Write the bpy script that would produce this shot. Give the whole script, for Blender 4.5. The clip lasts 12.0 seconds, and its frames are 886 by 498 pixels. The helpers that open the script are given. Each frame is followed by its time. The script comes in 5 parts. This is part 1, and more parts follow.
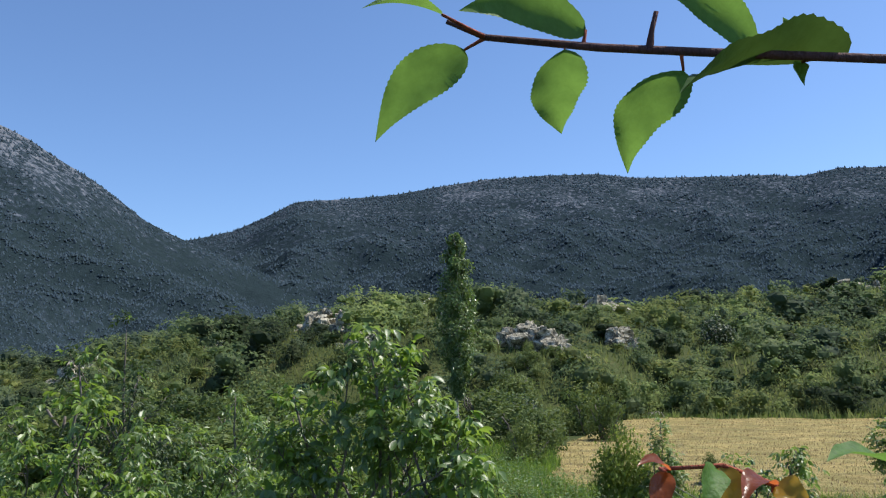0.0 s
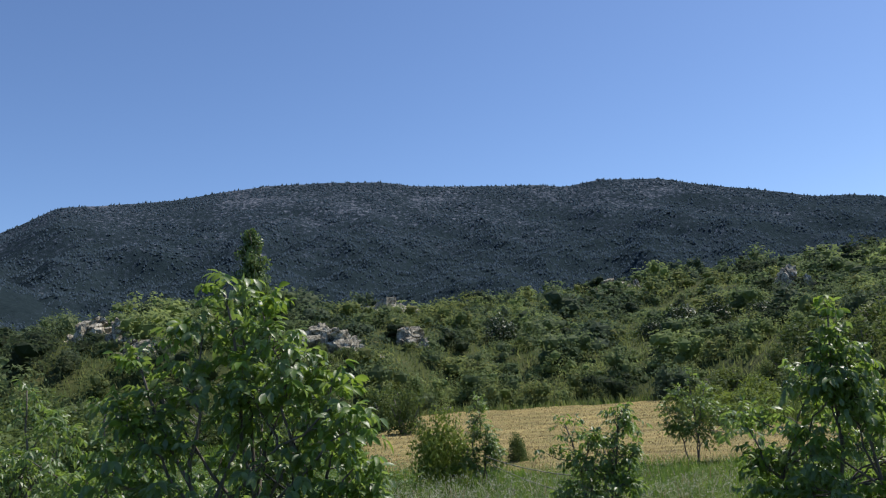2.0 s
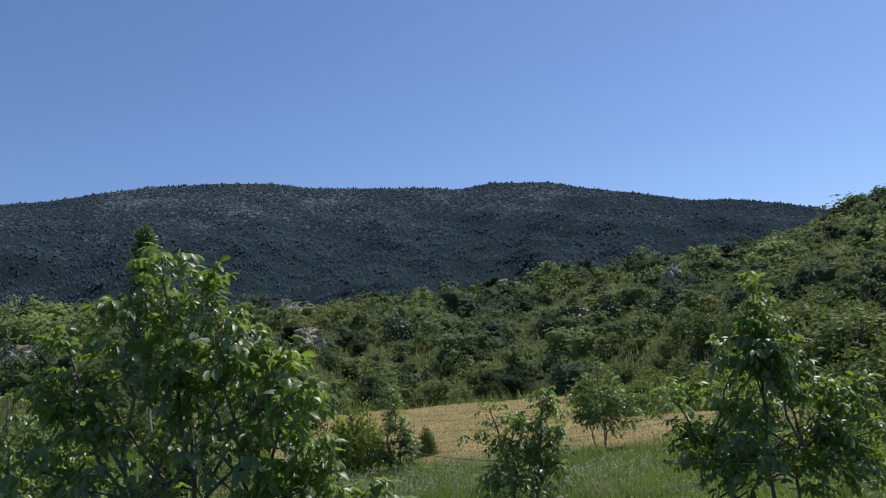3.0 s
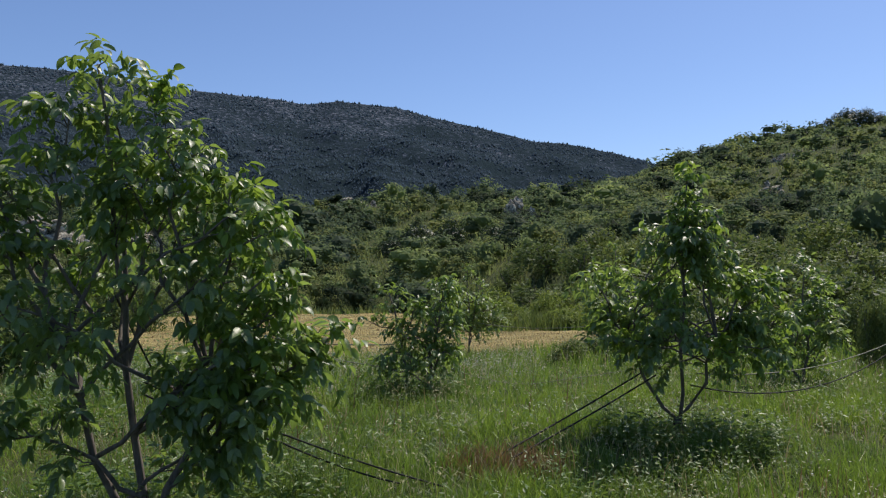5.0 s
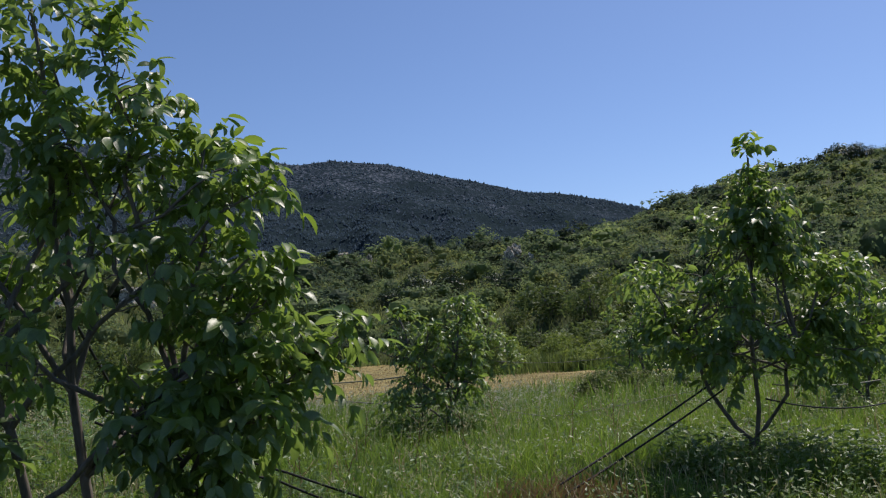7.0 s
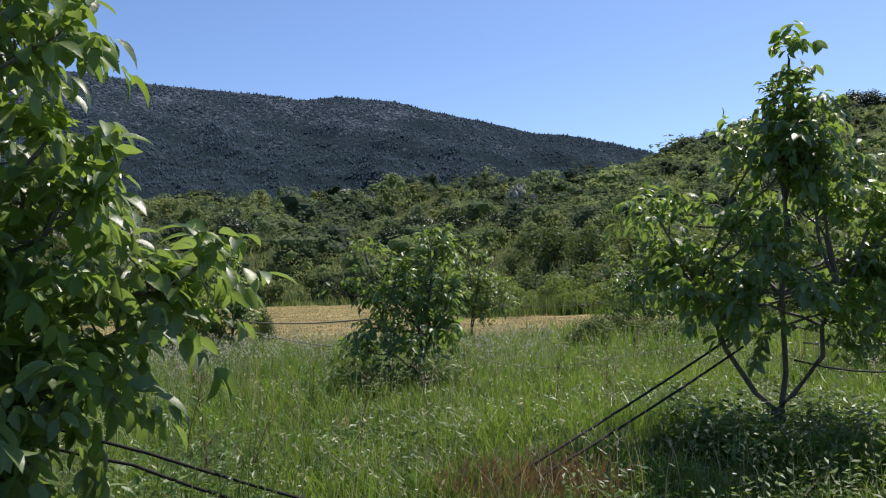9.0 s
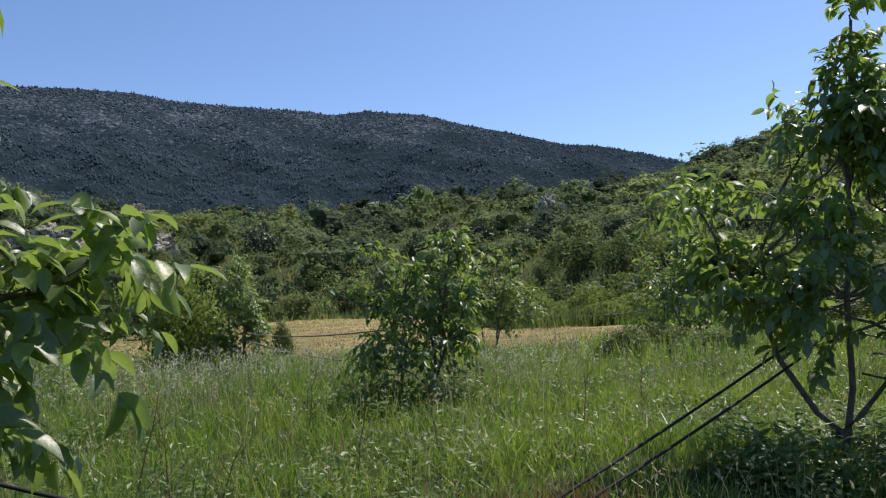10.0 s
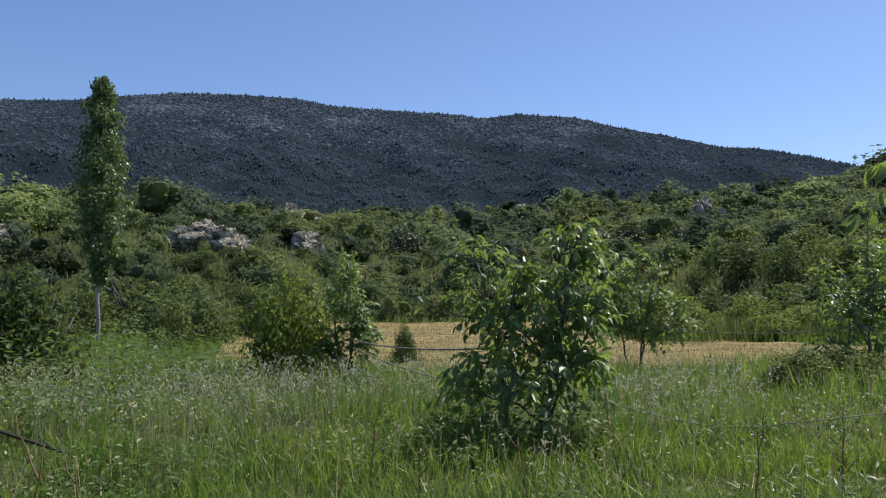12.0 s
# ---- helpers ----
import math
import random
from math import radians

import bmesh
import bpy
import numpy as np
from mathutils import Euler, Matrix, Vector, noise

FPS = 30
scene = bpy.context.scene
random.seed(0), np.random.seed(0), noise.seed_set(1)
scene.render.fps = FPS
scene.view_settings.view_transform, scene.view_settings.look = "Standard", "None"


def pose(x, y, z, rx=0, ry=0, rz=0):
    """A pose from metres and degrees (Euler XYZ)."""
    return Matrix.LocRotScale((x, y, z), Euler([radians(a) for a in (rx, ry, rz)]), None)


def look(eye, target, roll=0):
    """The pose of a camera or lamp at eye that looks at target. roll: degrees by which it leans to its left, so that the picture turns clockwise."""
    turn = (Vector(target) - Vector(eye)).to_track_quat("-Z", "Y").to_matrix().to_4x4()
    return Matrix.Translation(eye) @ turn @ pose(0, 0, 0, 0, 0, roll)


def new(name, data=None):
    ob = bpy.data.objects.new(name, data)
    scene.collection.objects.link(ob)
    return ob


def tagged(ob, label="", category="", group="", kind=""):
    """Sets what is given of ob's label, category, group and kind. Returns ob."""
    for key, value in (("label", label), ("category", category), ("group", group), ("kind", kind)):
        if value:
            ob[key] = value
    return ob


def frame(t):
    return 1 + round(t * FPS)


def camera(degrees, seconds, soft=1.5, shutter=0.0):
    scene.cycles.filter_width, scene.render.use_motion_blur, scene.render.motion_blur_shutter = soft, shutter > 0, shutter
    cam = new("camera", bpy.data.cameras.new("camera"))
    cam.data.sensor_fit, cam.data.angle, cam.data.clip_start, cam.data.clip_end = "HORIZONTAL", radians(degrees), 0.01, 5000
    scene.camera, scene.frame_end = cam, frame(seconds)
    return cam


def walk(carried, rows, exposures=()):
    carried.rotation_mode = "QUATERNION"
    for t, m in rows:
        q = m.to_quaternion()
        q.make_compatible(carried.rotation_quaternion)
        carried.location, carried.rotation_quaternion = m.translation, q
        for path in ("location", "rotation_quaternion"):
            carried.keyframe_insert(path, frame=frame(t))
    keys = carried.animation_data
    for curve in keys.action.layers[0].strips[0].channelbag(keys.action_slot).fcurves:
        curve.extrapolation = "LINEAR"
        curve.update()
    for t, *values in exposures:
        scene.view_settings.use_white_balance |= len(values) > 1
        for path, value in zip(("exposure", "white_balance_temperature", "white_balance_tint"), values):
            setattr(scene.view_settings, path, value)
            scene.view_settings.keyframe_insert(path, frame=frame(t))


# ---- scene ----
cam = camera(55.53, 12.0, 1.2)
PATH = [
    (0, (5.703, 8.183, 3.259), (4.875, 9.980, 3.547), -1.23),
    (0.5, (5.576, 8.321, 3.161), (4.964, 10.199, 3.473), -1.02),
    (1, (5.429, 8.407, 3.003), (4.918, 10.317, 3.304), -1.34),
    (1.5, (5.099, 8.338, 2.885), (4.641, 10.266, 3.152), -2.82),
    (2, (4.808, 8.359, 2.769), (4.468, 10.309, 3.053), -3.81),
    (2.5, (4.569, 8.362, 2.686), (4.381, 10.334, 2.964), -4.21),
    (4.3, (3.595, 8.836, 2.277), (3.634, 10.820, 2.529), -4.64),
    (4.5, (3.488, 8.854, 2.246), (3.560, 10.840, 2.474), -3.68),
    (5, (3.244, 8.928, 2.036), (3.530, 10.907, 2.108), -0.51),
    (5.2, (3.202, 8.985, 1.969), (3.635, 10.937, 1.980), 0.61),
    (5.5, (3.144, 9.125, 1.870), (3.737, 11.035, 1.901), 2.71),
    (6, (3.122, 9.609, 1.759), (3.556, 11.552, 1.947), 0.58),
    (6.5, (3.149, 9.997, 1.669), (3.504, 11.948, 1.927), -1.64),
    (7, (3.199, 10.383, 1.605), (3.496, 12.350, 1.805), -3.04),
    (7.2, (3.272, 10.531, 1.587), (3.585, 12.502, 1.723), -3.77),
    (8.8, (3.715, 11.674, 1.541), (4.015, 13.650, 1.606), -1.40),
    (9, (3.772, 11.847, 1.570), (4.053, 13.826, 1.628), -1.54),
    (9.5, (3.955, 12.228, 1.557), (4.193, 14.214, 1.589), -2.78),
    (10, (4.035, 12.635, 1.503), (4.246, 14.622, 1.593), -2.13),
    (10.5, (4.112, 13.081, 1.521), (4.166, 15.075, 1.666), -1.53),
    (11, (4.224, 13.560, 1.536), (4.145, 15.555, 1.653), -2.18),
    (11.5, (4.350, 14.014, 1.553), (4.253, 16.009, 1.665), -1.06),
    (12, (4.452, 14.462, 1.534), (4.312, 16.454, 1.639), -0.43),
]
EXPOSURES = [(0.0, 0.4, 6450, 11), (0.5, 0.16, 6250, 11), (1.0, -0.03, 6250, 11), (1.5, -0.03, 6250, 12), (2.0, 0.05, 6450, 14), (2.5, -0.1, 6450, 15), (4.5, -0.12, 6600, 16), (5.0, -0.02, 6650, 16), (5.5, 0.74, 6500, 25), (6.0, -0.2, 6500, 15), (6.5, -0.46, 6500, 16), (7.0, -0.17, 6550, 17), (9.0, 0.22, 6600, 16), (9.5, 0.28, 6700, 16), (10.0, 0.19, 6650, 15), (10.5, -0.16, 6550, 13), (11.0, 0.04, 6550, 15), (12.0, 0.1, 6550, 16)]
walk(cam, [(t, look(eye, target, roll)) for t, eye, target, roll in PATH], EXPOSURES)

# ---- light ----
SUN_AZ, SUN_EL = radians(52), radians(56)
world = bpy.data.worlds.new("world")
scene.world = world
world.use_nodes = True
wn = world.node_tree.nodes
sky = wn.new("ShaderNodeTexSky")
sky.sky_type = "NISHITA"
sky.sun_disc = False
sky.sun_elevation, sky.sun_rotation = SUN_EL, SUN_AZ
sky.altitude, sky.air_density, sky.dust_density, sky.ozone_density = 1200, 1.0, 1.2, 7.5
wn["Background"].inputs["Strength"].default_value = 0.135
world.node_tree.links.new(sky.outputs[0], wn["Background"].inputs["Color"])
sun_data = bpy.data.lights.new("sun", "SUN")
sun_data.energy, sun_data.angle, sun_data.color = 4.8, radians(0.5), (1.0, 0.95, 0.86)
sun = new("sun", sun_data)
sun.matrix_world = look((0, 0, 60), (-math.sin(SUN_AZ) * math.cos(SUN_EL), -math.cos(SUN_AZ) * math.cos(SUN_EL), 60 - math.sin(SUN_EL)))

rng = np.random.default_rng(11)


# ---- materials ----
def material(name):
    m = bpy.data.materials.new(name)
    m.use_nodes = True
    t = m.node_tree
    return m, t.nodes, t.links, t.nodes["Principled BSDF"], t.nodes["Material Output"]


def noise_node(n, l, scale, detail=4.0, rough=0.55, stretch=None, kind="Object"):
    co = n.new("ShaderNodeTexCoord")
    tex = n.new("ShaderNodeTexNoise")
    tex.inputs["Scale"].default_value, tex.inputs["Detail"].default_value, tex.inputs["Roughness"].default_value = scale, detail, rough
    src = co.outputs[kind]
    if stretch:
        mp = n.new("ShaderNodeMapping")
        mp.inputs["Scale"].default_value = stretch
        l.new(src, mp.inputs["Vector"])
        src = mp.outputs["Vector"]
    l.new(src, tex.inputs["Vector"])
    return tex


def ramp(n, l, src, stops):
    r = n.new("ShaderNodeValToRGB")
    e = r.color_ramp.elements
    while len(e) < len(stops):
        e.new(0.5)
    for k, (p, c) in enumerate(stops):
        e[k].position, e[k].color = p, (*c, 1)
    l.new(src, r.inputs["Fac"])
    return r


def mix(n, l, a, b, fac, mode="MIX"):
    m = n.new("ShaderNodeMix")
    m.data_type, m.blend_type = "RGBA", mode
    for key, v in (("A", a), ("B", b)):
        sock = [s for s in m.inputs if s.name == key and s.type == "RGBA"][0]
        if isinstance(v, tuple):
            sock.default_value = (*v, 1)
        else:
            l.new(v, sock)
    if isinstance(fac, float):
        m.inputs["Factor"].default_value = fac
    else:
        l.new(fac, m.inputs["Factor"])
    return [s for s in m.outputs if s.type == "RGBA"][0]


def bump(n, l, bsdf, src, strength, dist):
    b = n.new("ShaderNodeBump")
    b.inputs["Strength"].default_value, b.inputs["Distance"].default_value = strength, dist
    l.new(src, b.inputs["Height"])
    l.new(b.outputs["Normal"], bsdf.inputs["Normal"])


def leaf_material(name, stops, rough=0.4, through_light=0.35, glow=(0.32, 0.5, 0.06), object_random=0.0, veins=0.0, spec=0.5, patches=None):
    """Leaf: tone by leaf, gloss, and light that comes through."""
    m, n, l, p, out = material(name)
    geo = n.new("ShaderNodeNewGeometry")
    r = ramp(n, l, geo.outputs["Random Per Island"], stops)
    col = r.outputs["Color"]
    if object_random:
        oi = n.new("ShaderNodeObjectInfo")
        r2 = ramp(n, l, oi.outputs["Random"], [(0.0, (0.42, 0.52, 0.48)), (0.3, (0.75, 0.82, 0.8)), (0.6, (1.0, 1.0, 0.95)), (0.85, (1.25, 1.18, 0.9)), (1.0, (1.5, 1.35, 0.95))])
        col = mix(n, l, col, r2.outputs["Color"], object_random, "MULTIPLY")
    if patches:
        scale, dull, fresh = patches
        px = noise_node(n, l, scale, 2, 0.5)
        col = mix(n, l, col, ramp(n, l, px.outputs["Fac"], [(0.34, dull), (0.5, (1.0, 1.0, 1.0)), (0.66, fresh)]).outputs["Color"], 1.0, "MULTIPLY")
    if veins:
        tx = noise_node(n, l, veins, 3, 0.6)
        vr = ramp(n, l, tx.outputs["Fac"], [(0.3, (0.68, 0.75, 0.62)), (0.7, (1.2, 1.17, 1.05))])
        col = mix(n, l, col, vr.outputs["Color"], 1.0, "MULTIPLY")
        bump(n, l, p, tx.outputs["Fac"], 0.5, 0.004 if veins < 100 else 0.002)
    l.new(col, p.inputs["Base Color"])
    p.inputs["Roughness"].default_value = rough
    p.inputs["Specular IOR Level"].default_value = spec
    tr = n.new("ShaderNodeBsdfTranslucent")
    tc = mix(n, l, col, glow, 0.45)
    l.new(tc, tr.inputs["Color"])
    ms = n.new("ShaderNodeMixShader")
    ms.inputs["Fac"].default_value = through_light
    l.new(p.outputs[0], ms.inputs[1])
    l.new(tr.outputs[0], ms.inputs[2])
    l.new(ms.outputs[0], out.inputs["Surface"])
    return m


def bark_material(name, dark, light, scale=30):
    m, n, l, p, _ = material(name)
    tx = noise_node(n, l, scale, 6, 0.65, (1, 1, 0.25))
    l.new(ramp(n, l, tx.outputs["Fac"], [(0.3, dark), (0.7, light)]).outputs["Color"], p.inputs["Base Color"])
    p.inputs["Roughness"].default_value = 0.9
    bump(n, l, p, tx.outputs["Fac"], 0.6, 0.01)
    return m


def ground_material():
    m, n, l, p, _ = material("meadow_soil")
    big = noise_node(n, l, 0.35, 5, 0.6)
    small = noise_node(n, l, 9.0, 5, 0.7)
    a = ramp(n, l, big.outputs["Fac"], [(0.3, (0.035, 0.055, 0.016)), (0.6, (0.06, 0.075, 0.026)), (0.8, (0.13, 0.115, 0.055))])
    b = ramp(n, l, small.outputs["Fac"], [(0.25, (0.55, 0.55, 0.5)), (0.75, (1.35, 1.3, 1.15))])
    l.new(mix(n, l, a.outputs["Color"], b.outputs["Color"], 1.0, "MULTIPLY"), p.inputs["Base Color"])
    p.inputs["Specular IOR Level"].default_value = 0.15
    p.inputs["Roughness"].default_value = 0.95
    bump(n, l, p, small.outputs["Fac"], 0.8, 0.05)
    return m


def straw_material():
    m, n, l, p, _ = material("cut_straw")
    big = noise_node(n, l, 0.5, 4, 0.6)
    rows = noise_node(n, l, 1.6, 5, 0.65, (0.25, 1.6, 1))
    fine = noise_node(n, l, 40, 4, 0.7, (1, 2.5, 1))
    a = ramp(n, l, rows.outputs["Fac"], [(0.3, (0.2, 0.165, 0.075)), (0.5, (0.33, 0.272, 0.125)), (0.7, (0.44, 0.37, 0.18))])
    b = ramp(n, l, big.outputs["Fac"], [(0.32, (0.66, 0.72, 0.6)), (0.68, (1.12, 1.08, 1.0))])
    c = ramp(n, l, fine.outputs["Fac"], [(0.25, (0.7, 0.68, 0.6)), (0.75, (1.2, 1.18, 1.1))])
    x = mix(n, l, a.outputs["Color"], b.outputs["Color"], 1.0, "MULTIPLY")
    l.new(mix(n, l, x, c.outputs["Color"], 1.0, "MULTIPLY"), p.inputs["Base Color"])
    p.inputs["Specular IOR Level"].default_value = 0.15
    p.inputs["Roughness"].default_value = 0.85
    bump(n, l, p, fine.outputs["Fac"], 0.9, 0.04)
    return m


def stone_material():
    m, n, l, p, _ = material("limestone")
    big = noise_node(n, l, 1.2, 6, 0.65)
    fine = noise_node(n, l, 4, 7, 0.75)
    a = ramp(n, l, big.outputs["Fac"], [(0.32, (0.1, 0.095, 0.07)), (0.5, (0.34, 0.32, 0.25)), (0.66, (0.64, 0.61, 0.5))])
    # Lows of the fine noise are darkened to paint shade into crevices.
    b = ramp(n, l, fine.outputs["Fac"], [(0.4, (0.2, 0.2, 0.19)), (0.54, (1.1, 1.08, 1.05))])
    l.new(mix(n, l, a.outputs["Color"], b.outputs["Color"], 1.0, "MULTIPLY"), p.inputs["Base Color"])
    p.inputs["Specular IOR Level"].default_value = 0.15
    p.inputs["Roughness"].default_value = 0.9
    bump(n, l, p, fine.outputs["Fac"], 1.0, 0.12)
    return m


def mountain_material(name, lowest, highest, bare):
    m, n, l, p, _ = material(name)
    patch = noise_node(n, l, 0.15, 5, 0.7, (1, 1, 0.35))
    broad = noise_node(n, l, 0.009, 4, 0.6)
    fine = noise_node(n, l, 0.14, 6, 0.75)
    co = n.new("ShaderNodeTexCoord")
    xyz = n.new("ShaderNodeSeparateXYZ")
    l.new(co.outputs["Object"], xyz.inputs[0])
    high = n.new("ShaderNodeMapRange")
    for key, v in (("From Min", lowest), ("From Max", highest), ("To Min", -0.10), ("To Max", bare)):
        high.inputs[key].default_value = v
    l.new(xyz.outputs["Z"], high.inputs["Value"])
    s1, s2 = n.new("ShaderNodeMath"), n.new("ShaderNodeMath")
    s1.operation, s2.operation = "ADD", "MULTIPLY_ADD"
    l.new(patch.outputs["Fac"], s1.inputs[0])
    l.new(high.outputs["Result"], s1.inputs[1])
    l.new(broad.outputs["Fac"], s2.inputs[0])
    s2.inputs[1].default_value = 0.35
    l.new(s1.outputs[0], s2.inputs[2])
    # Rock bares with height; its blue cast is distance haze mixed into the colour.
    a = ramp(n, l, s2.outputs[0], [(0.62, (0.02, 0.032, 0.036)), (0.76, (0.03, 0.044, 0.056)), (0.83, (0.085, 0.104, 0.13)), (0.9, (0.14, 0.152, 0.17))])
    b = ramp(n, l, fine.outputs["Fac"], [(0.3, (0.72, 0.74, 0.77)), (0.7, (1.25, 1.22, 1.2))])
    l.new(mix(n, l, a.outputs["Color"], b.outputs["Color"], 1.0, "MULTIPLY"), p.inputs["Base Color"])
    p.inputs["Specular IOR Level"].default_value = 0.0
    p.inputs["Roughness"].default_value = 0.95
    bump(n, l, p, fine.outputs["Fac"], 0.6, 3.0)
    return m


def plain_material(name, c1, c2, rough, scale=20.0):
    m, n, l, p, _ = material(name)
    tx = noise_node(n, l, scale, 4, 0.6)
    l.new(ramp(n, l, tx.outputs["Fac"], [(0.3, c1), (0.7, c2)]).outputs["Color"], p.inputs["Base Color"])
    p.inputs["Roughness"].default_value = rough
    return m


MAT_GROUND, MAT_STRAW, MAT_STONE, MAT_MOUNTAIN = ground_material(), straw_material(), stone_material(), mountain_material("haze_tinted_rock", 60.0, 330.0, 0.085)
MAT_PEAK = mountain_material("haze_tinted_peak_rock", 110.0, 270.0, 0.2)
MAT_WALNUT = leaf_material("walnut_leaf", [(0.0, (0.078, 0.132, 0.041)), (0.6, (0.116, 0.188, 0.056)), (0.9, (0.16, 0.238, 0.07)), (1.0, (0.21, 0.29, 0.085))], 0.44, 0.43, (0.5, 0.7, 0.115), veins=55, spec=1.0)
MAT_DARK_LEAF = leaf_material("dark_leaf", [(0.0, (0.028, 0.05, 0.018)), (0.7, (0.045, 0.078, 0.026)), (1.0, (0.075, 0.115, 0.04))], 0.5, 0.25, (0.16, 0.26, 0.05), spec=0.3)
# Young leaf tone; on some walnuts it also stands in for sunlit leaves.
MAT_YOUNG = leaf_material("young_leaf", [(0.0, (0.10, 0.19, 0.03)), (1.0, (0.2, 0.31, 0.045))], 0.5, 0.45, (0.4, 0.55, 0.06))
MAT_FRUIT_LEAF = leaf_material("fruit_leaf", [(0.0, (0.07, 0.15, 0.03)), (1.0, (0.1, 0.2, 0.045))], 0.55, 0.42, (0.33, 0.58, 0.1), 0, 260, 0.25)
# Darker copy of the fruit leaf: one leaf's shade is painted into it.
MAT_SHADED_LEAF = leaf_material("shaded_fruit_leaf", [(0.0, (0.03, 0.07, 0.02)), (1.0, (0.05, 0.1, 0.03))], 0.7, 0.2, (0.2, 0.35, 0.06), 0, 160, 0.1)
MAT_RED_LEAF = leaf_material("red_leaf", [(0.0, (0.22, 0.04, 0.02)), (1.0, (0.3, 0.09, 0.03))], 0.3, 0.55, (0.85, 0.2, 0.05), 0, 160)
MAT_YELLOW_LEAF = leaf_material("yellow_leaf", [(0.0, (0.32, 0.2, 0.03)), (1.0, (0.42, 0.26, 0.04))], 0.3, 0.6, (0.9, 0.55, 0.06), 0, 160)
MAT_POPLAR = leaf_material("poplar_leaf", [(0.0, (0.07, 0.115, 0.035)), (0.6, (0.12, 0.185, 0.055)), (1.0, (0.24, 0.31, 0.12))], 0.35, 0.35, (0.25, 0.4, 0.06))
MAT_SHRUB = leaf_material("shrub_leaf", [(0.0, (0.07, 0.1, 0.034)), (0.5, (0.11, 0.15, 0.048)), (0.9, (0.16, 0.205, 0.066)), (1.0, (0.21, 0.245, 0.09))], 0.6, 0.3, (0.3, 0.4, 0.09), 0.9, spec=0.2)
# Five scrub tones, each with extra blue to stand for haze over the hillside.
SCRUB_KINDS = [leaf_material("haze_tinted_scrub_leaf", [(0.0, (0.1 * k, 0.135 * k, 0.066 * k * c)), (0.5, (0.125 * k, 0.165 * k, 0.08 * k * c)), (1.0, (0.165 * k * w, 0.203 * k, 0.1 * k * c))], 0.75, 0.45, (0.27 * k * w, 0.375 * k, 0.145 * k * c), spec=0.1, patches=(0.3, (0.7, 0.78, 0.75), (1.3, 1.25, 1.05)))
               for k, w, c in [(1.0, 1.0, 1.0), (0.42, 0.9, 1.1), (1.42, 1.1, 0.85), (0.72, 0.95, 1.25), (1.12, 1.2, 0.8)]]
MAT_LIME = leaf_material("lime_leaf", [(0.0, (0.1, 0.15, 0.03)), (0.6, (0.15, 0.21, 0.045)), (1.0, (0.22, 0.27, 0.07))], 0.55, 0.4, (0.42, 0.52, 0.08), 0.4, spec=0.25)
MAT_DARK_SHRUB = leaf_material("dark_shrub_leaf", [(0.0, (0.022, 0.040, 0.014)), (1.0, (0.055, 0.087, 0.029))], 0.5, 0.15, (0.1, 0.16, 0.03))
# Bluish base tones put distance haze into the colour of the pines.
MAT_HAZE_PINE = leaf_material("haze_tinted_needles", [(0.0, (0.052, 0.08, 0.102)), (0.7, (0.064, 0.096, 0.124)), (1.0, (0.084, 0.118, 0.146))], 0.9, 0.42, (0.1, 0.142, 0.17), spec=0.0)
MAT_GRASS = leaf_material("grass_blade", [(0.0, (0.052, 0.11, 0.018)), (0.55, (0.1, 0.188, 0.03)), (0.94, (0.175, 0.275, 0.052)), (1.0, (0.38, 0.4, 0.16))], 0.4, 0.45, (0.38, 0.57, 0.07), spec=0.45, patches=(0.7, (0.42, 0.58, 0.5), (1.6, 1.35, 0.9)))
MAT_DRY = leaf_material("dry_grass", [(0.0, (0.2, 0.13, 0.06)), (0.6, (0.36, 0.28, 0.13)), (1.0, (0.5, 0.42, 0.24))], 0.6, 0.3, (0.5, 0.4, 0.2))
MAT_RUST = leaf_material("rusty_weed", [(0.0, (0.14, 0.075, 0.035)), (0.6, (0.24, 0.14, 0.065)), (1.0, (0.16, 0.17, 0.05))], 0.6, 0.3, (0.35, 0.2, 0.08))
MAT_WEED = leaf_material("weed_leaf", [(0.0, (0.06, 0.115, 0.025)), (0.7, (0.1, 0.18, 0.04)), (1.0, (0.2, 0.27, 0.1))], 0.45, 0.38, (0.36, 0.52, 0.08), spec=0.4)
MAT_SEED = leaf_material("pale_seed_head", [(0.0, (0.4, 0.38, 0.17)), (1.0, (0.62, 0.57, 0.3))], 0.6, 0.3, (0.5, 0.5, 0.35))
MAT_MAUVE = leaf_material("grey_seed", [(0.0, (0.34, 0.36, 0.25)), (1.0, (0.6, 0.58, 0.46))], 0.7, 0.4, (0.6, 0.6, 0.42), spec=0.2)
MAT_PETAL = leaf_material("white_petal", [(0.0, (0.7, 0.7, 0.6)), (1.0, (0.8, 0.8, 0.74))], 0.5, 0.3, (0.8, 0.8, 0.7))
MAT_BARK = bark_material("walnut_bark", (0.07, 0.06, 0.05), (0.2, 0.175, 0.145))
MAT_PALE_BARK = bark_material("poplar_bark", (0.2, 0.18, 0.15), (0.45, 0.42, 0.36), 12)
MAT_TWIG = bark_material("fruit_twig", (0.06, 0.025, 0.025), (0.14, 0.06, 0.055), 300)
MAT_RED_TWIG = bark_material("red_twig", (0.25, 0.05, 0.03), (0.4, 0.1, 0.05), 300)
MAT_HOSE = plain_material("black_hose", (0.01, 0.01, 0.01), (0.022, 0.022, 0.02), 0.9)
MAT_GREY_HOSE = plain_material("weathered_hose", (0.14, 0.14, 0.09), (0.3, 0.29, 0.2), 0.8)


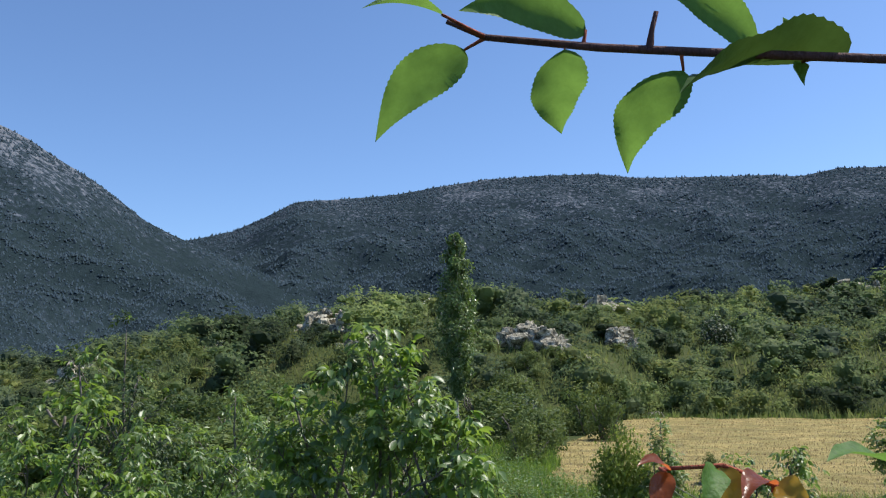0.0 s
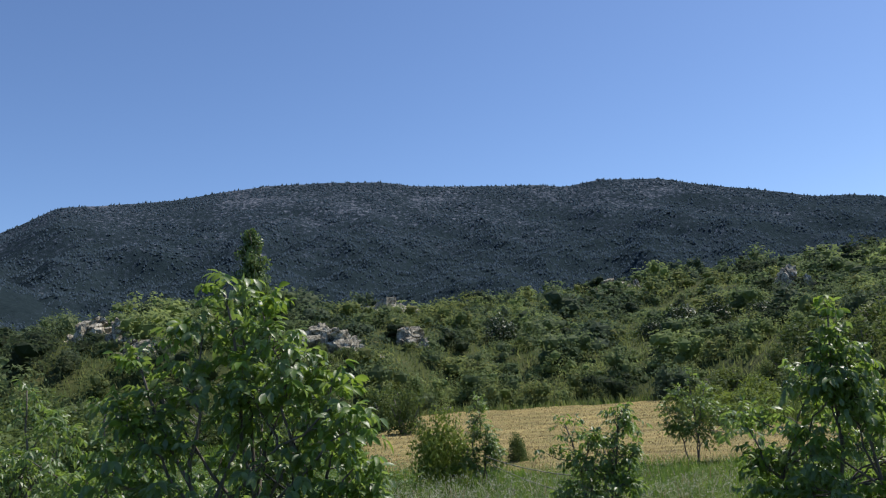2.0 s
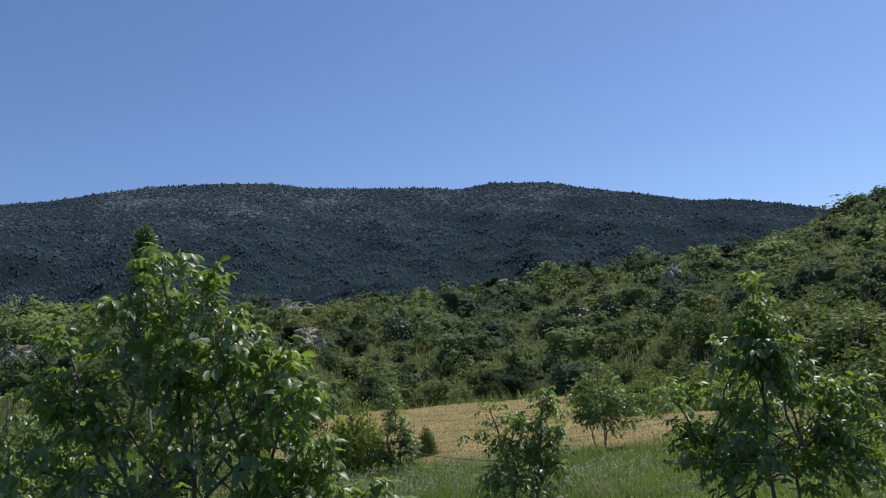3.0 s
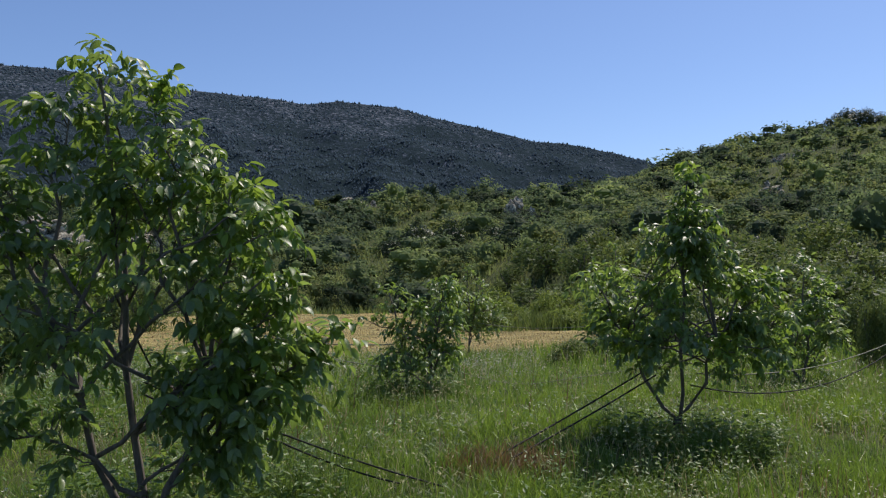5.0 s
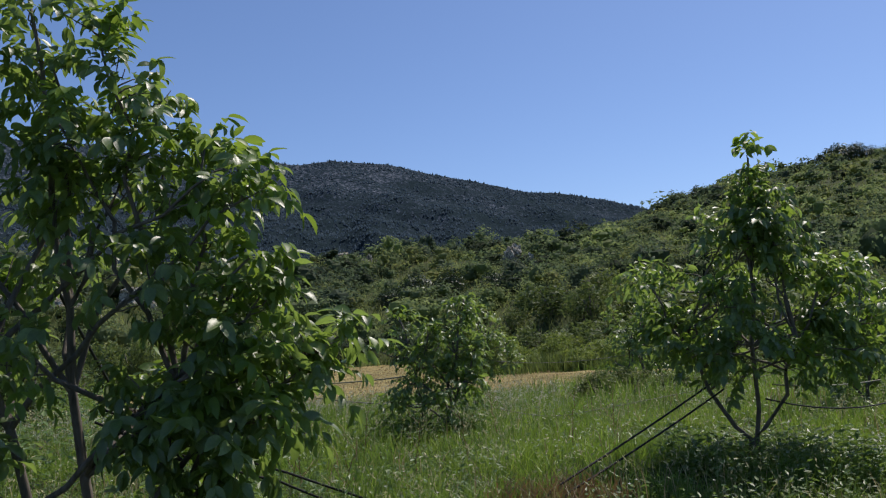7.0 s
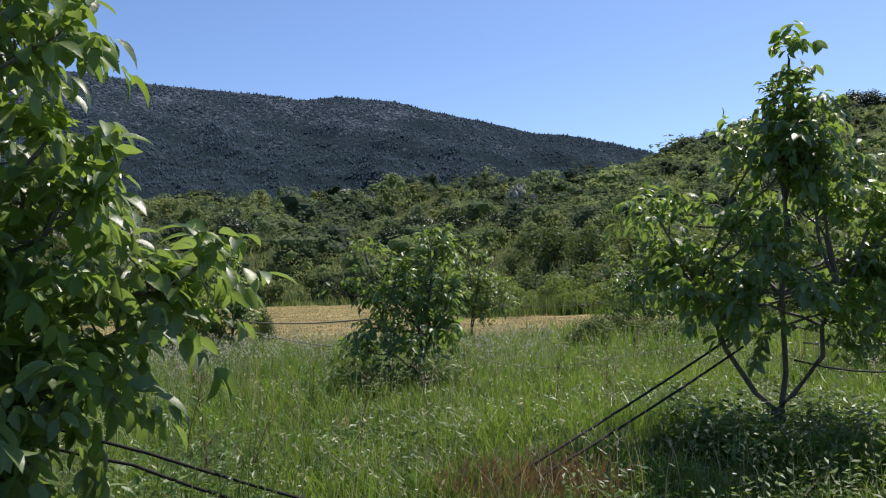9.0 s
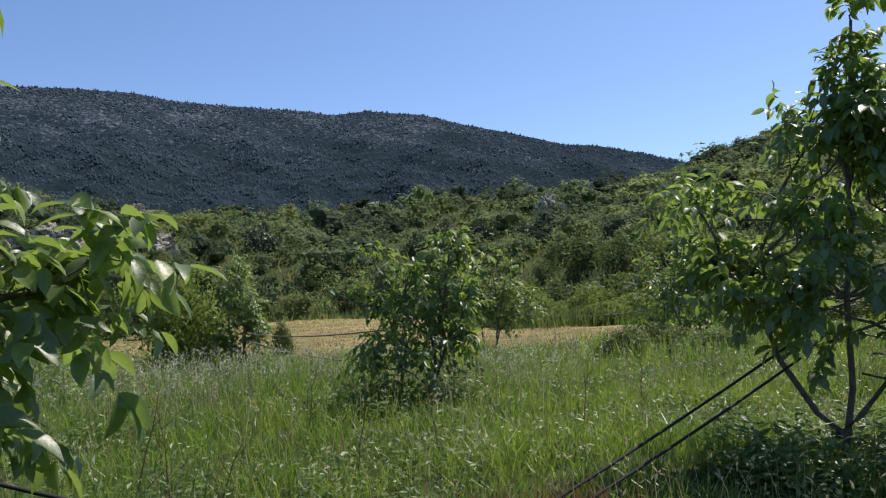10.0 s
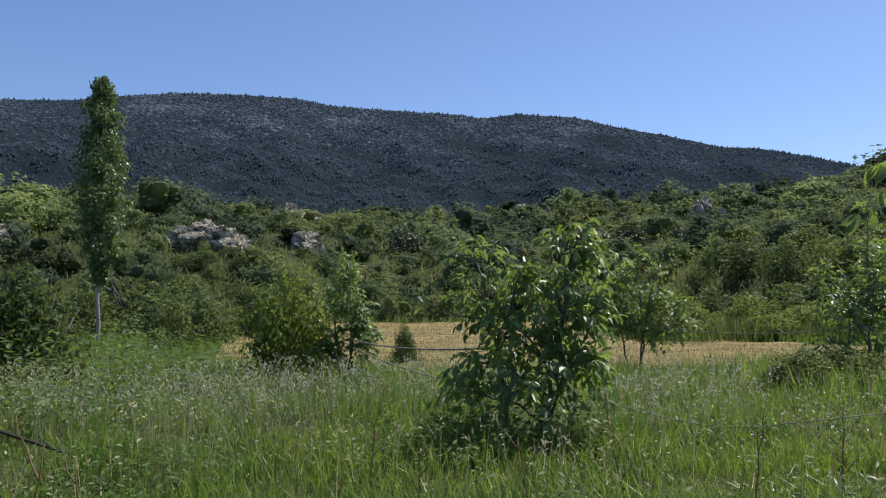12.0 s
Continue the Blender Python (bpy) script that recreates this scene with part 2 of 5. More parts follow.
# ---- shape tools ----
def raw(name, verts, faces, mat, smooth=True):
    me = bpy.data.meshes.new(name)
    me.from_pydata(np.asarray(verts, float).tolist(), [], np.asarray(faces).tolist() if isinstance(faces, np.ndarray) else faces)
    if smooth:
        me.shade_smooth()
    me.materials.append(mat)
    return me


def part(name, me, parent, label="", kind=""):
    ob = new(name, me)
    ob.parent = parent
    return tagged(ob, label, kind=kind)


def unit(v):
    return v / np.maximum(np.linalg.norm(v, axis=-1, keepdims=True), 1e-9)


def joined(sets):
    """One vertex and one face array out of several."""
    vs, fs, k = [], [], 0
    for v, f in sets:
        vs.append(v)
        fs.append(f + k)
        k += len(v)
    return np.concatenate(vs), np.concatenate(fs)


def leaf_frames(axis, up):
    axis = unit(axis)
    side = unit(np.cross(axis, up))
    return axis, side, np.cross(side, axis)


def fine_leaves(base, axis, up, length, width, droop=0.25, fold=0.18):
    """Folded, arched leaf blades of eight triangles each."""
    a, s, n = leaf_frames(axis, up)
    L, W = np.asarray(length)[:, None], np.asarray(width)[:, None]
    out = []
    for t, w, lift in ((0, 0, 0), (0.3, -0.42, 1), (0.3, 0, 0), (0.3, 0.42, 1), (0.68, -0.4, 1), (0.68, 0, 0), (0.68, 0.4, 1), (1, 0, 0)):
        out.append(base + a * L * t + s * W * w + n * (abs(w) * fold * W * 2 * lift - droop * L * t * t))
    v = np.stack(out, 1).reshape(-1, 3)
    f = np.array([(0, 2, 1), (0, 3, 2), (1, 2, 5), (1, 5, 4), (2, 3, 6), (2, 6, 5), (4, 5, 7), (5, 6, 7)])
    return v, (f[None] + 8 * np.arange(len(base))[:, None, None]).reshape(-1, 3)


def long_leaves(base, axis, up, length, width, droop=0.25, fold=0.18):
    """Oval, folded and arched leaf blades of eighteen triangles each."""
    a, s, n = leaf_frames(axis, up)
    L, W = np.asarray(length)[:, None], np.asarray(width)[:, None]
    twist = rng.normal(0, 0.12, (len(base), 1))
    out = [base]
    for t, w in ((0.12, 0.26), (0.32, 0.46), (0.55, 0.48), (0.78, 0.33)):
        mid = base + a * L * t - n * droop * L * t * t + s * twist * L * t * t
        for k in (-1, 0, 1):
            out.append(mid + s * W * w * k + n * (abs(k) * fold * W * w * 2 + k * twist * W * 0.6))
    out.append(base + a * L - n * droop * L * 1.1 + s * twist * L)
    v = np.stack(out, 1).reshape(-1, 3)
    f = [(0, 2, 1), (0, 3, 2)]
    for r in range(3):
        p = 1 + 3 * r
        f += [(p, p + 1, p + 4), (p, p + 4, p + 3), (p + 1, p + 2, p + 5), (p + 1, p + 5, p + 4)]
    f += [(10, 11, 13), (11, 12, 13)]
    return v, (np.array(f)[None] + 14 * np.arange(len(base))[:, None, None]).reshape(-1, 3)


def small_leaves(base, axis, up, length, width):
    """Folded diamonds of two triangles."""
    a, s, n = leaf_frames(axis, up)
    L, W = np.asarray(length)[:, None], np.asarray(width)[:, None]
    v = np.stack([base, base + a * L * 0.45 + s * W * 0.5 + n * W * 0.12, base + a * L, base + a * L * 0.45 - s * W * 0.5 + n * W * 0.12], 1).reshape(-1, 3)
    f = np.array([(0, 1, 2), (0, 2, 3)])
    return v, (f[None] + 4 * np.arange(len(base))[:, None, None]).reshape(-1, 3)


def blades(base, lean, height, width, curl=0.5):
    """Grass blades of three triangles, bent to the side they lean to."""
    n = len(base)
    h, w = np.asarray(height)[:, None], np.asarray(width)[:, None]
    th = rng.uniform(0, 2 * math.pi, n)
    side = np.stack([np.cos(th), np.sin(th), 0 * th], 1)
    up = np.array([0, 0, 1.0])
    mid = base + up * h * 0.55 + lean * h * 0.22
    tip = base + up * h * (1 - 0.25 * curl * np.linalg.norm(lean, axis=1, keepdims=True)) + lean * h * (0.55 + 0.3 * curl)
    v = np.stack([base - side * w / 2, base + side * w / 2, mid - side * w * 0.42, mid + side * w * 0.42, tip], 1).reshape(-1, 3)
    f = np.array([(0, 1, 3), (0, 3, 2), (2, 3, 4)])
    return v, (f[None] + 5 * np.arange(n)[:, None, None]).reshape(-1, 3)


def tube(points, radii, sides=7):
    """A tapered tube along a line of points."""
    pts = np.asarray(points, float)
    radii = np.broadcast_to(np.asarray(radii, float), (len(pts),))
    d = unit(np.gradient(pts, axis=0))
    ref = np.where(np.abs(d[:, 2:3]) > 0.9, np.array([[1.0, 0, 0]]), np.array([[0, 0, 1.0]]))
    u = unit(np.cross(d, ref))
    w = np.cross(d, u)
    th = np.linspace(0, 2 * math.pi, sides, endpoint=False)
    ring = pts[:, None] + radii[:, None, None] * (np.cos(th)[None, :, None] * u[:, None] + np.sin(th)[None, :, None] * w[:, None])
    v = ring.reshape(-1, 3)
    f = []
    for i in range(len(pts) - 1):
        for j in range(sides):
            a, b = i * sides + j, i * sides + (j + 1) % sides
            f += [(a, b, b + sides), (a, b + sides, a + sides)]
    end = (len(pts) - 1) * sides
    f += [(end, end + j, end + j + 1) for j in range(1, sides - 1)]
    return v, np.array(f)


def bent(a, b, n=7, sag=0.0, wob=0.0, lift=0.0):
    """A line from a to b that bows up by lift, down by sag, and wanders by wob."""
    t = np.linspace(0, 1, n)[:, None]
    p = np.asarray(a, float) * (1 - t) + np.asarray(b, float) * t
    p[:, 2] += (lift - sag) * 4 * (t * (1 - t))[:, 0]
    if wob:
        p[1:-1] += rng.normal(0, wob, (n - 2, 3))
    return p


# ---- the lie of the land ----
def smooth(t):
    t = np.clip(t, 0, 1)
    return t * t * (3 - 2 * t)


def dome(x, y, cx, cy, high, wide):
    return high * np.exp(-((x - cx) ** 2 + (y - cy) ** 2) / (2 * wide * wide))


def foot(x):
    """Where the hillside begins."""
    return 76 - 30 * smooth((x - 8) / 16) - 8 * smooth((x - 24) / 40) - 14 * smooth((-6.5 - x) / 8) - 8 * smooth((-20 - x) / 25)


def land(x, y):
    x, y = np.asarray(x, float), np.asarray(y, float)
    r = np.hypot(x, y)
    z = -0.55 * smooth((y - 20) / 50) + 0.3 * smooth((y - 13.5) / 5) * (1 - smooth((y - 25.5) / 8)) * smooth((x + 8) / 6)
    bank = 0.5 * np.clip(x - 2.3, 0, 6) * smooth((11.4 - y) / 2.4)
    u = np.maximum(y - foot(x), 0)
    hill = 12.5 * (1 - np.exp(-u / 120)) + smooth(u / 14) * (dome(x, y, 165, 175, 29.3, 74) + dome(x, y, 8, 162, 3.6, 25) + dome(x, y, -45, 95, 5.8, 25) + dome(x, y, 125, 265, 11, 45) + dome(x, y, 106, 214, 2.0, 13) + dome(x, y, 156, 158, 2.8, 18) + dome(x, y, -12, 150, 3.0, 26) + dome(x, y, -28, 95, 1.2, 16))
    wave = 0.35 * np.sin(x * 0.21 + 1.3) * np.sin(y * 0.17) + 0.2 * np.sin(x * 0.5 + y * 0.37)
    far = smooth((r - 330) / 250)
    return (z + bank + hill + wave * smooth(u / 15) + 0.03 * np.sin(x * 1.7) * np.sin(y * 1.3)) * (1 - far) + far * -4.0


def polar_sheet(name, angles, radii, height, mat):
    A, R = np.meshgrid(np.radians(angles), radii)
    X, Y = 4 + R * np.sin(A), 12 + R * np.cos(A)
    v = np.stack([X, Y, height(X, Y, np.degrees(A), R)], -1).reshape(-1, 3)
    n, k = len(radii), len(angles)
    i, j = np.meshgrid(np.arange(n - 1), np.arange(k - 1), indexing="ij")
    a = (i * k + j).ravel()
    return raw(name, v, np.stack([a, a + 1, a + k + 1, a + k], 1), mat)


ground_r = np.concatenate([np.linspace(0.0, 30, 61)[1:], np.linspace(31, 180, 110), np.geomspace(184, 4600, 40)])
ground = new("ground", polar_sheet("ground", np.linspace(-180, 180, 193), np.concatenate([[0.01], ground_r]), lambda x, y, a, r: land(x, y), MAT_GROUND))
tagged(ground, "green and dry earthy meadow and hillside ground", "ground", kind="structure")


def in_field(x, y):
    """The cut field, between its left edge, its far edge and the grown meadow."""
    left = np.interp(y, [29, 33, 38, 45, 60, 73], [0.6, -2.5, -3.6, -6.0, -7.8, -8.8])
    right = np.interp(y, [29, 34, 40, 46, 56, 73], [8.5, 13.2, 16.0, 11.5, 10.0, 9.6])
    near = 30.2 + 0.5 * np.sin(x * 1.3) + 0.10 * np.maximum(x - 5, 0) ** 1.4
    return (x > left) & (x < right) & (y > near) & (y < 72.5 + 0.6 * np.sin(x))


def field_mesh():
    xs, ys = np.arange(-9, 18.01, 0.25), np.arange(29, 74.01, 0.25)
    X, Y = np.meshgrid(xs, ys)
    Z = land(X, Y) + 0.03 + 0.05 * np.maximum(np.sin(Y * 2.1 + 0.5 * np.sin(X * 0.4)), 0) + 0.02 * np.sin(X * 3.1 + Y * 5.3)
    k = len(xs)
    keep = in_field(X + 0.12, Y + 0.12)[:-1, :-1]
    i, j = np.nonzero(keep)
    a = i * k + j
    used, inv = np.unique(np.stack([a, a + 1, a + k + 1, a + k], 1), return_inverse=True)
    return raw("field", np.stack([X, Y, Z], -1).reshape(-1, 3)[used], inv.reshape(-1, 4), MAT_STRAW)


tagged(new("field", field_mesh()), "golden cut straw field with faint swaths", "field", kind="structure")


# ---- mountains ----
RIDGE = [(-60, 7.0), (-48, 7.6), (-41.8, 8.9), (-39, 9.55), (-37, 10.45), (-34.8, 11.6), (-31.8, 11.8), (-27.9, 12.1), (-24.9, 12.6), (-21.6, 13.0), (-17.7, 13.1), (-13.9, 13.0), (-11.6, 12.6), (-8.7, 12.4), (-3, 12.05), (-1.2, 11.75), (1.1, 12.0), (5, 11.65), (8, 10.85), (10.7, 10.25), (12.9, 9.7), (14.4, 9.25), (16.6, 9.05), (19.4, 8.4), (22.8, 7.4), (28, 5.5), (40, 3), (70, 2)]
PEAK = [(-100, 13), (-80, 18), (-65, 19), (-57, 16.8), (-53, 15.35), (-51.5, 14.7), (-49.8, 13.65), (-48, 12.65), (-46.4, 11.55), (-44.7, 10.2), (-42.9, 9.3), (-41.5, 8.7), (-36, 6.4), (-28, 3.8), (-18, 1.4), (-10, 0.2)]


def fractal(x, y, scale, seed, octaves=4):
    """Sums of crossed waves, an uneven relief."""
    g = np.random.default_rng(seed)
    z = 0
    for o in range(octaves):
        for _ in range(4):
            th, ph = g.uniform(0, 6.28, 2)
            z = z + np.sin((x * np.cos(th) + y * np.sin(th)) * 6.28 / scale + ph + 1.5 * np.sin((x * np.sin(th) - y * np.cos(th)) * 3.1 / scale)) * 0.5 ** o * 0.35
        scale /= 2.1
    return z


def slope_height(profile, near, crest, seed):
    az, el = np.array(profile).T

    def height(x, y, a, r):
        top = np.tan(np.radians(np.interp(a, az, el))) * crest + 2
        s = np.clip((r - near) / (crest - near), 0, 1)
        z = -6 + (top + 6) * (0.35 * s + 0.65 * s ** 1.7)
        z = z + fractal(x, y, 260, seed) * 16 * np.sin(np.pi * s) + fractal(x, y, 60, seed + 1, 2) * 3.0 * np.sin(np.pi * np.clip(s, 0, 0.97))
        return np.where(r > crest, top - (r - crest) * 0.35, z)
    return height


MAIN_H, LEFT_H = slope_height(RIDGE, 480, 1600, 5), slope_height(PEAK, 420, 1000, 9)
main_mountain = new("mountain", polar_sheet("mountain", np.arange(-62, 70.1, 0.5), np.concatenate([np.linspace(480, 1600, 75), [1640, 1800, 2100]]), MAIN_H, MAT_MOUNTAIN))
tagged(main_mountain, "long dark forested mountain ridge with grey rock patches, tinted blue as haze", "mountain", kind="structure")
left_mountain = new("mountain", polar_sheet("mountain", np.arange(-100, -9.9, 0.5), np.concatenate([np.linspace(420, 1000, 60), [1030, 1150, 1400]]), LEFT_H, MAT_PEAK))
tagged(left_mountain, "steep mountain flank with bare grey rocky crest above forest, tinted blue as haze", "mountain", kind="structure")


def pine_set(base, tall, wide):
    """Ragged narrow cones."""
    n, k = len(base), 5
    th = np.linspace(0, 2 * math.pi, k, endpoint=False)[None] + rng.uniform(0, 6, (n, 1))
    out = []
    for z0, z1, w in ((0.05, 1.0, 1.0),):
        rr = wide[:, None] * w * rng.uniform(0.6, 1.15, (n, k))
        ring = np.stack([base[:, None, 0] + rr * np.cos(th), base[:, None, 1] + rr * np.sin(th), base[:, None, 2] + tall[:, None] * (z0 + rng.uniform(-0.12, 0.2, (n, k)))], -1)
        tip = base + np.stack([rng.normal(0, 0.6, n), rng.normal(0, 0.6, n), tall * z1], 1)
        out.append(np.concatenate([ring, tip[:, None]], 1))
    v = np.concatenate(out, 1).reshape(-1, 3)
    f = np.array([(j, (j + 1) % k, k) for j in range(k)])
    return v, (f[None] + (k + 1) * np.arange(n)[:, None, None]).reshape(-1, 3)


def forest(a0, a1, r0, r1, count, height, crest, seed, bare):
    a = rng.uniform(a0, a1, count)
    r = r0 * (r1 / r0) ** rng.random(count)
    x, y = 4 + r * np.sin(np.radians(a)), 12 + r * np.cos(np.radians(a))
    s = (r - r0) / (crest - r0)
    cover = fractal(x, y, 120, seed, 3) + rng.normal(0, 0.35, count)
    ok = cover > -2.4 + (bare + 1.0) * smooth((s - 0.3) / 0.6) * (1 - 0.6 * smooth((s - 0.9) / 0.08))
    x, y, a, r = x[ok], y[ok], a[ok], r[ok]
    z = height(x, y, a, r) - 0.6
    n = len(x)
    young = (r / 1500) ** 0.9
    return pine_set(np.stack([x, y, z], 1), rng.uniform(2.8, 5.6, n) * young, rng.uniform(1.6, 3.0, n) * young)


tagged(new("pine_forest", raw("pine_forest", *joined([forest(-46, 27, 520, 1603, 62000, MAIN_H, 1600, 21, 1.7), forest(-60, -22, 440, 1000, 28000, LEFT_H, 1000, 23, 2.0)]), MAT_HAZE_PINE)), "dense dark pine forest covering the slopes, haze blue in its colour", "forest", kind="stuff")


# ---- rocks on the hillside ----
def boulder_mesh(seed):
    g = np.random.default_rng(seed)
    bm = bmesh.new()
    bmesh.ops.create_icosphere(bm, subdivisions=3, radius=1.0)
    cuts = [(Vector(g.normal(0, 1, 3)).normalized(), g.uniform(0.36, 0.8)) for _ in range(16)]
    off = Vector(g.uniform(0, 50, 3))
    for v in bm.verts:
        for nrm, d in cuts:
            k = v.co.dot(nrm) - d
            if k > 0:
                v.co -= nrm * k
        v.co *= 1 + 0.2 * noise.noise(v.co * 1.7 + off) + 0.2 * abs(noise.noise(v.co * 3.4 + off)) + 0.12 * abs(noise.noise(v.co * 8 + off)) - 0.16 * (math.sin(v.co.z * 11 + 3 * noise.noise(v.co * 1.2 + off)) > 0.75)
    me = bpy.data.meshes.new("boulder")
    bm.to_mesh(me)
    bm.free()
    me.materials.append(MAT_STONE)
    return me


BOULDERS = [boulder_mesh(s) for s in range(40, 46)]


def outcrop(x, y, long, high, count, label, turn=0.0):
    g = np.random.default_rng(int(abs(x * 7 + y * 3)))
    root = new("rock_outcrop")
    root.location = (x, y, float(land(x, y)))
    tagged(root, label, "rock", "limestone outcrops on the hillside")
    for k in range(5 * count):
        row = k // (2 * count)
        u = (k % (2 * count) + 0.5) / (2 * count) - 0.5 + g.uniform(-0.05, 0.05)
        px, py = u * long * math.cos(turn), u * long * math.sin(turn) + g.uniform(-0.7, 0.7) + 0.6 * row
        size = g.uniform(0.35, 1.0) ** 1.5 * high * 0.37 * (1 - 0.5 * abs(2 * u) ** 2)
        ob = new("boulder", BOULDERS[int(g.integers(6))])
        ob.parent = root
        ob.location = (px, py, float(land(x + px, y + py) - land(x, y)) + size * 0.4 + 0.19 * high * row * g.uniform(0.5, 1.1) * (1 - abs(2 * u) ** 2))
        ob.scale = (size * g.uniform(0.8, 1.5), size * g.uniform(0.8, 1.3), size * g.uniform(0.8, 1.5))
        ob.rotation_euler = (g.uniform(-0.5, 0.5), g.uniform(-0.5, 0.5), g.uniform(0, 6.28))


OUTCROPS = [(-17.8, 78.4, 9.5, 3.4, 11, -0.25), (-20.5, 110, 7, 5.0, 8, 0.0), (-40, 81, 9, 4.0, 9, 0.1), (-33, 74, 4.5, 2.8, 6, 0.0), (8.5, 157, 11, 3.4, 9, 0.1), (28.5, 113, 4.5, 3.2, 5, 0.2), (-42, 103, 7, 3.4, 7, 0.0),
            (-12.2, 86, 3.2, 2.6, 4, 0.0), (-29, 86, 5, 2.4, 5, 0.0), (-60, 66, 6, 2.4, 6, 0.2), (-48, 72, 3, 2.0, 4, 0.0), (-36, 104, 6, 2.2, 5, 0.0), (60, 108, 3, 2.4, 3, 0.0), (36, 70, 3, 1.6, 3, 0.0), (88, 150, 9, 2.2, 6, 0.0)]
for ox, oy, lg, hi, ct, tn in OUTCROPS:
    outcrop(ox, oy, lg, hi, ct, "pale grey weathered limestone outcrop among green shrubs", tn)
stone = new("field_stone", BOULDERS[2])
stone.location, stone.scale = (-7.4, 75.2, float(land(-7.4, 75.2)) + 0.15), (0.85, 0.5, 0.5)
tagged(stone, "pale grey boulder at the edge of the cut field", "rock")


# ---- scrub ----
def single_leaves(base, axis, up, length, width):
    """Leaves of one triangle, for crowns far off."""
    a, w, _ = leaf_frames(axis, up)
    L, W = np.asarray(length)[:, None], np.asarray(width)[:, None]
    v = np.stack([base - w * W * 0.5, base + w * W * 0.5, base + a * L], 1).reshape(-1, 3)
    return v, np.arange(len(v)).reshape(-1, 3)


def bush_lobes(g, count, pointed):
    """Upright tufts of a bush about one metre wide and high: the middle of each and its half widths."""
    out = []
    for k in range(count):
        a, w = 2.4 * k + g.uniform(-0.5, 0.5), 0.5 * math.sqrt((k + 0.3) / count) * g.uniform(0.7, 1.15)
        top = (1.12 - 0.95 * w * w - 0.35 * w) * g.uniform(0.72, 1.08)
        r = g.uniform(0.13, 0.25)
        tall = r * g.uniform(1.0, 1.3 + pointed)
        out.append((w * math.cos(a), w * math.sin(a), max(top - tall, 0.12), r, tall))
    for k in range(4):
        a = 1.57 * k + g.uniform(-0.4, 0.4)
        out.append((0.36 * math.cos(a), 0.36 * math.sin(a), 0.2, 0.26, 0.24))
    out.append((0, 0, 0.45, 0.3, 0.36))
    return np.array(out)


def rough_ball():
    bm = bmesh.new()
    bmesh.ops.create_icosphere(bm, subdivisions=1, radius=1.0)
    v, f = np.array([q.co[:] for q in bm.verts]), np.array([[q.index for q in t.verts] for t in bm.faces])
    bm.free()
    return v, f


BALL = rough_ball()


def far_bush(seed, count, size, lobes, pointed):
    """A bush far off: leaves laid over its tufts and a jagged dense inside."""
    g = np.random.default_rng(seed)
    q = bush_lobes(g, lobes, pointed)
    q[:, 3:] *= (1.3, 1.15)
    area = q[:, 3] * (q[:, 3] + q[:, 4])
    c = q[g.choice(len(q), count, p=area / area.sum())]
    d = unit(g.normal(0, 1, (count, 3)) + np.array([0, 0, 0.3]))
    base = c[:, :3] + d * c[:, [3, 3, 4]] * g.uniform(0.85, 1.1, (count, 1))
    base[:, 2] = np.maximum(base[:, 2], 0.02)
    axis = unit(np.cross(d, g.normal(0, 1, (count, 3))) + 0.2 * g.normal(0, 1, (count, 3)))
    sets = [single_leaves(base, axis, unit(d + g.normal(0, 0.5, (count, 3))), size * g.uniform(0.6, 1.4, count), size * g.uniform(0.6, 1.1, count))]
    for x, y, z, r, tall in q[1::3]:
        v = BALL[0] * g.uniform(0.55, 0.9, (len(BALL[0]), 1)) * np.array([r, r, tall]) + np.array([x, y, z])
        v[:, 2] = np.maximum(v[:, 2], 0.03)
        sets.append((v, BALL[1]))
    return joined(sets)


def bush_leaves(seed, count, size, lobes=10, pointed=0.6, single=True):
    """Leaves round and inside the tufts of a bush."""
    g = np.random.default_rng(seed)
    q = bush_lobes(g, lobes, pointed)
    area = q[:, 3] * (q[:, 3] + q[:, 4])
    c = q[g.choice(len(q), count, p=area / area.sum())]
    d = unit(g.normal(0, 1, (count, 3)) + np.array([0, 0, 0.3]))
    deep = np.where(g.random((count, 1)) < 0.18, g.uniform(0.2, 0.7, (count, 1)), g.uniform(0.78, 1.2, (count, 1)))
    base = c[:, :3] + d * c[:, [3, 3, 4]] * deep
    base[:, 2] = np.maximum(base[:, 2], 0.02)
    axis = unit(np.cross(d, g.normal(0, 1, (count, 3))) + 0.45 * d + np.array([0, 0, 0.25]))
    up = unit(d + np.array([0, 0, 0.35]) + g.normal(0, 0.35, (count, 3)))
    make = single_leaves if single else small_leaves
    return make(base, axis, up, size * g.uniform(0.7, 1.5, count), size * g.uniform(0.5, 0.9, count))


def shrub_stems(seed):
    g = np.random.default_rng(seed)
    return joined([tube(bent((g.uniform(-0.1, 0.1), g.uniform(-0.1, 0.1), -0.08), (g.uniform(-0.5, 0.5), g.uniform(-0.5, 0.5), g.uniform(0.5, 0.9)), 5, wob=0.02), np.linspace(0.03, 0.008, 5), 4) for _ in range(5)])


SHRUB_CROWNS = [raw("shrub_crown", *bush_leaves(60 + s, 1700, 0.072, 8 + s % 4, 0.2 + 0.2 * (s % 4)), MAT_SHRUB, False) for s in range(8)]
FINE_CROWNS = [raw("shrub_crown", *bush_leaves(120 + s, 5000, 0.055, 12, 0.6), MAT_SHRUB, False) for s in range(2)]
LIME_CROWNS = [raw("shrub_crown", *bush_leaves(130 + s, 4200, 0.06, 14, 0.8), MAT_LIME, False) for s in range(3)]
DARK_CROWNS = [raw("shrub_crown", *bush_leaves(80 + s, 1800, 0.08, 12, 0.1), MAT_DARK_SHRUB, False) for s in range(2)]
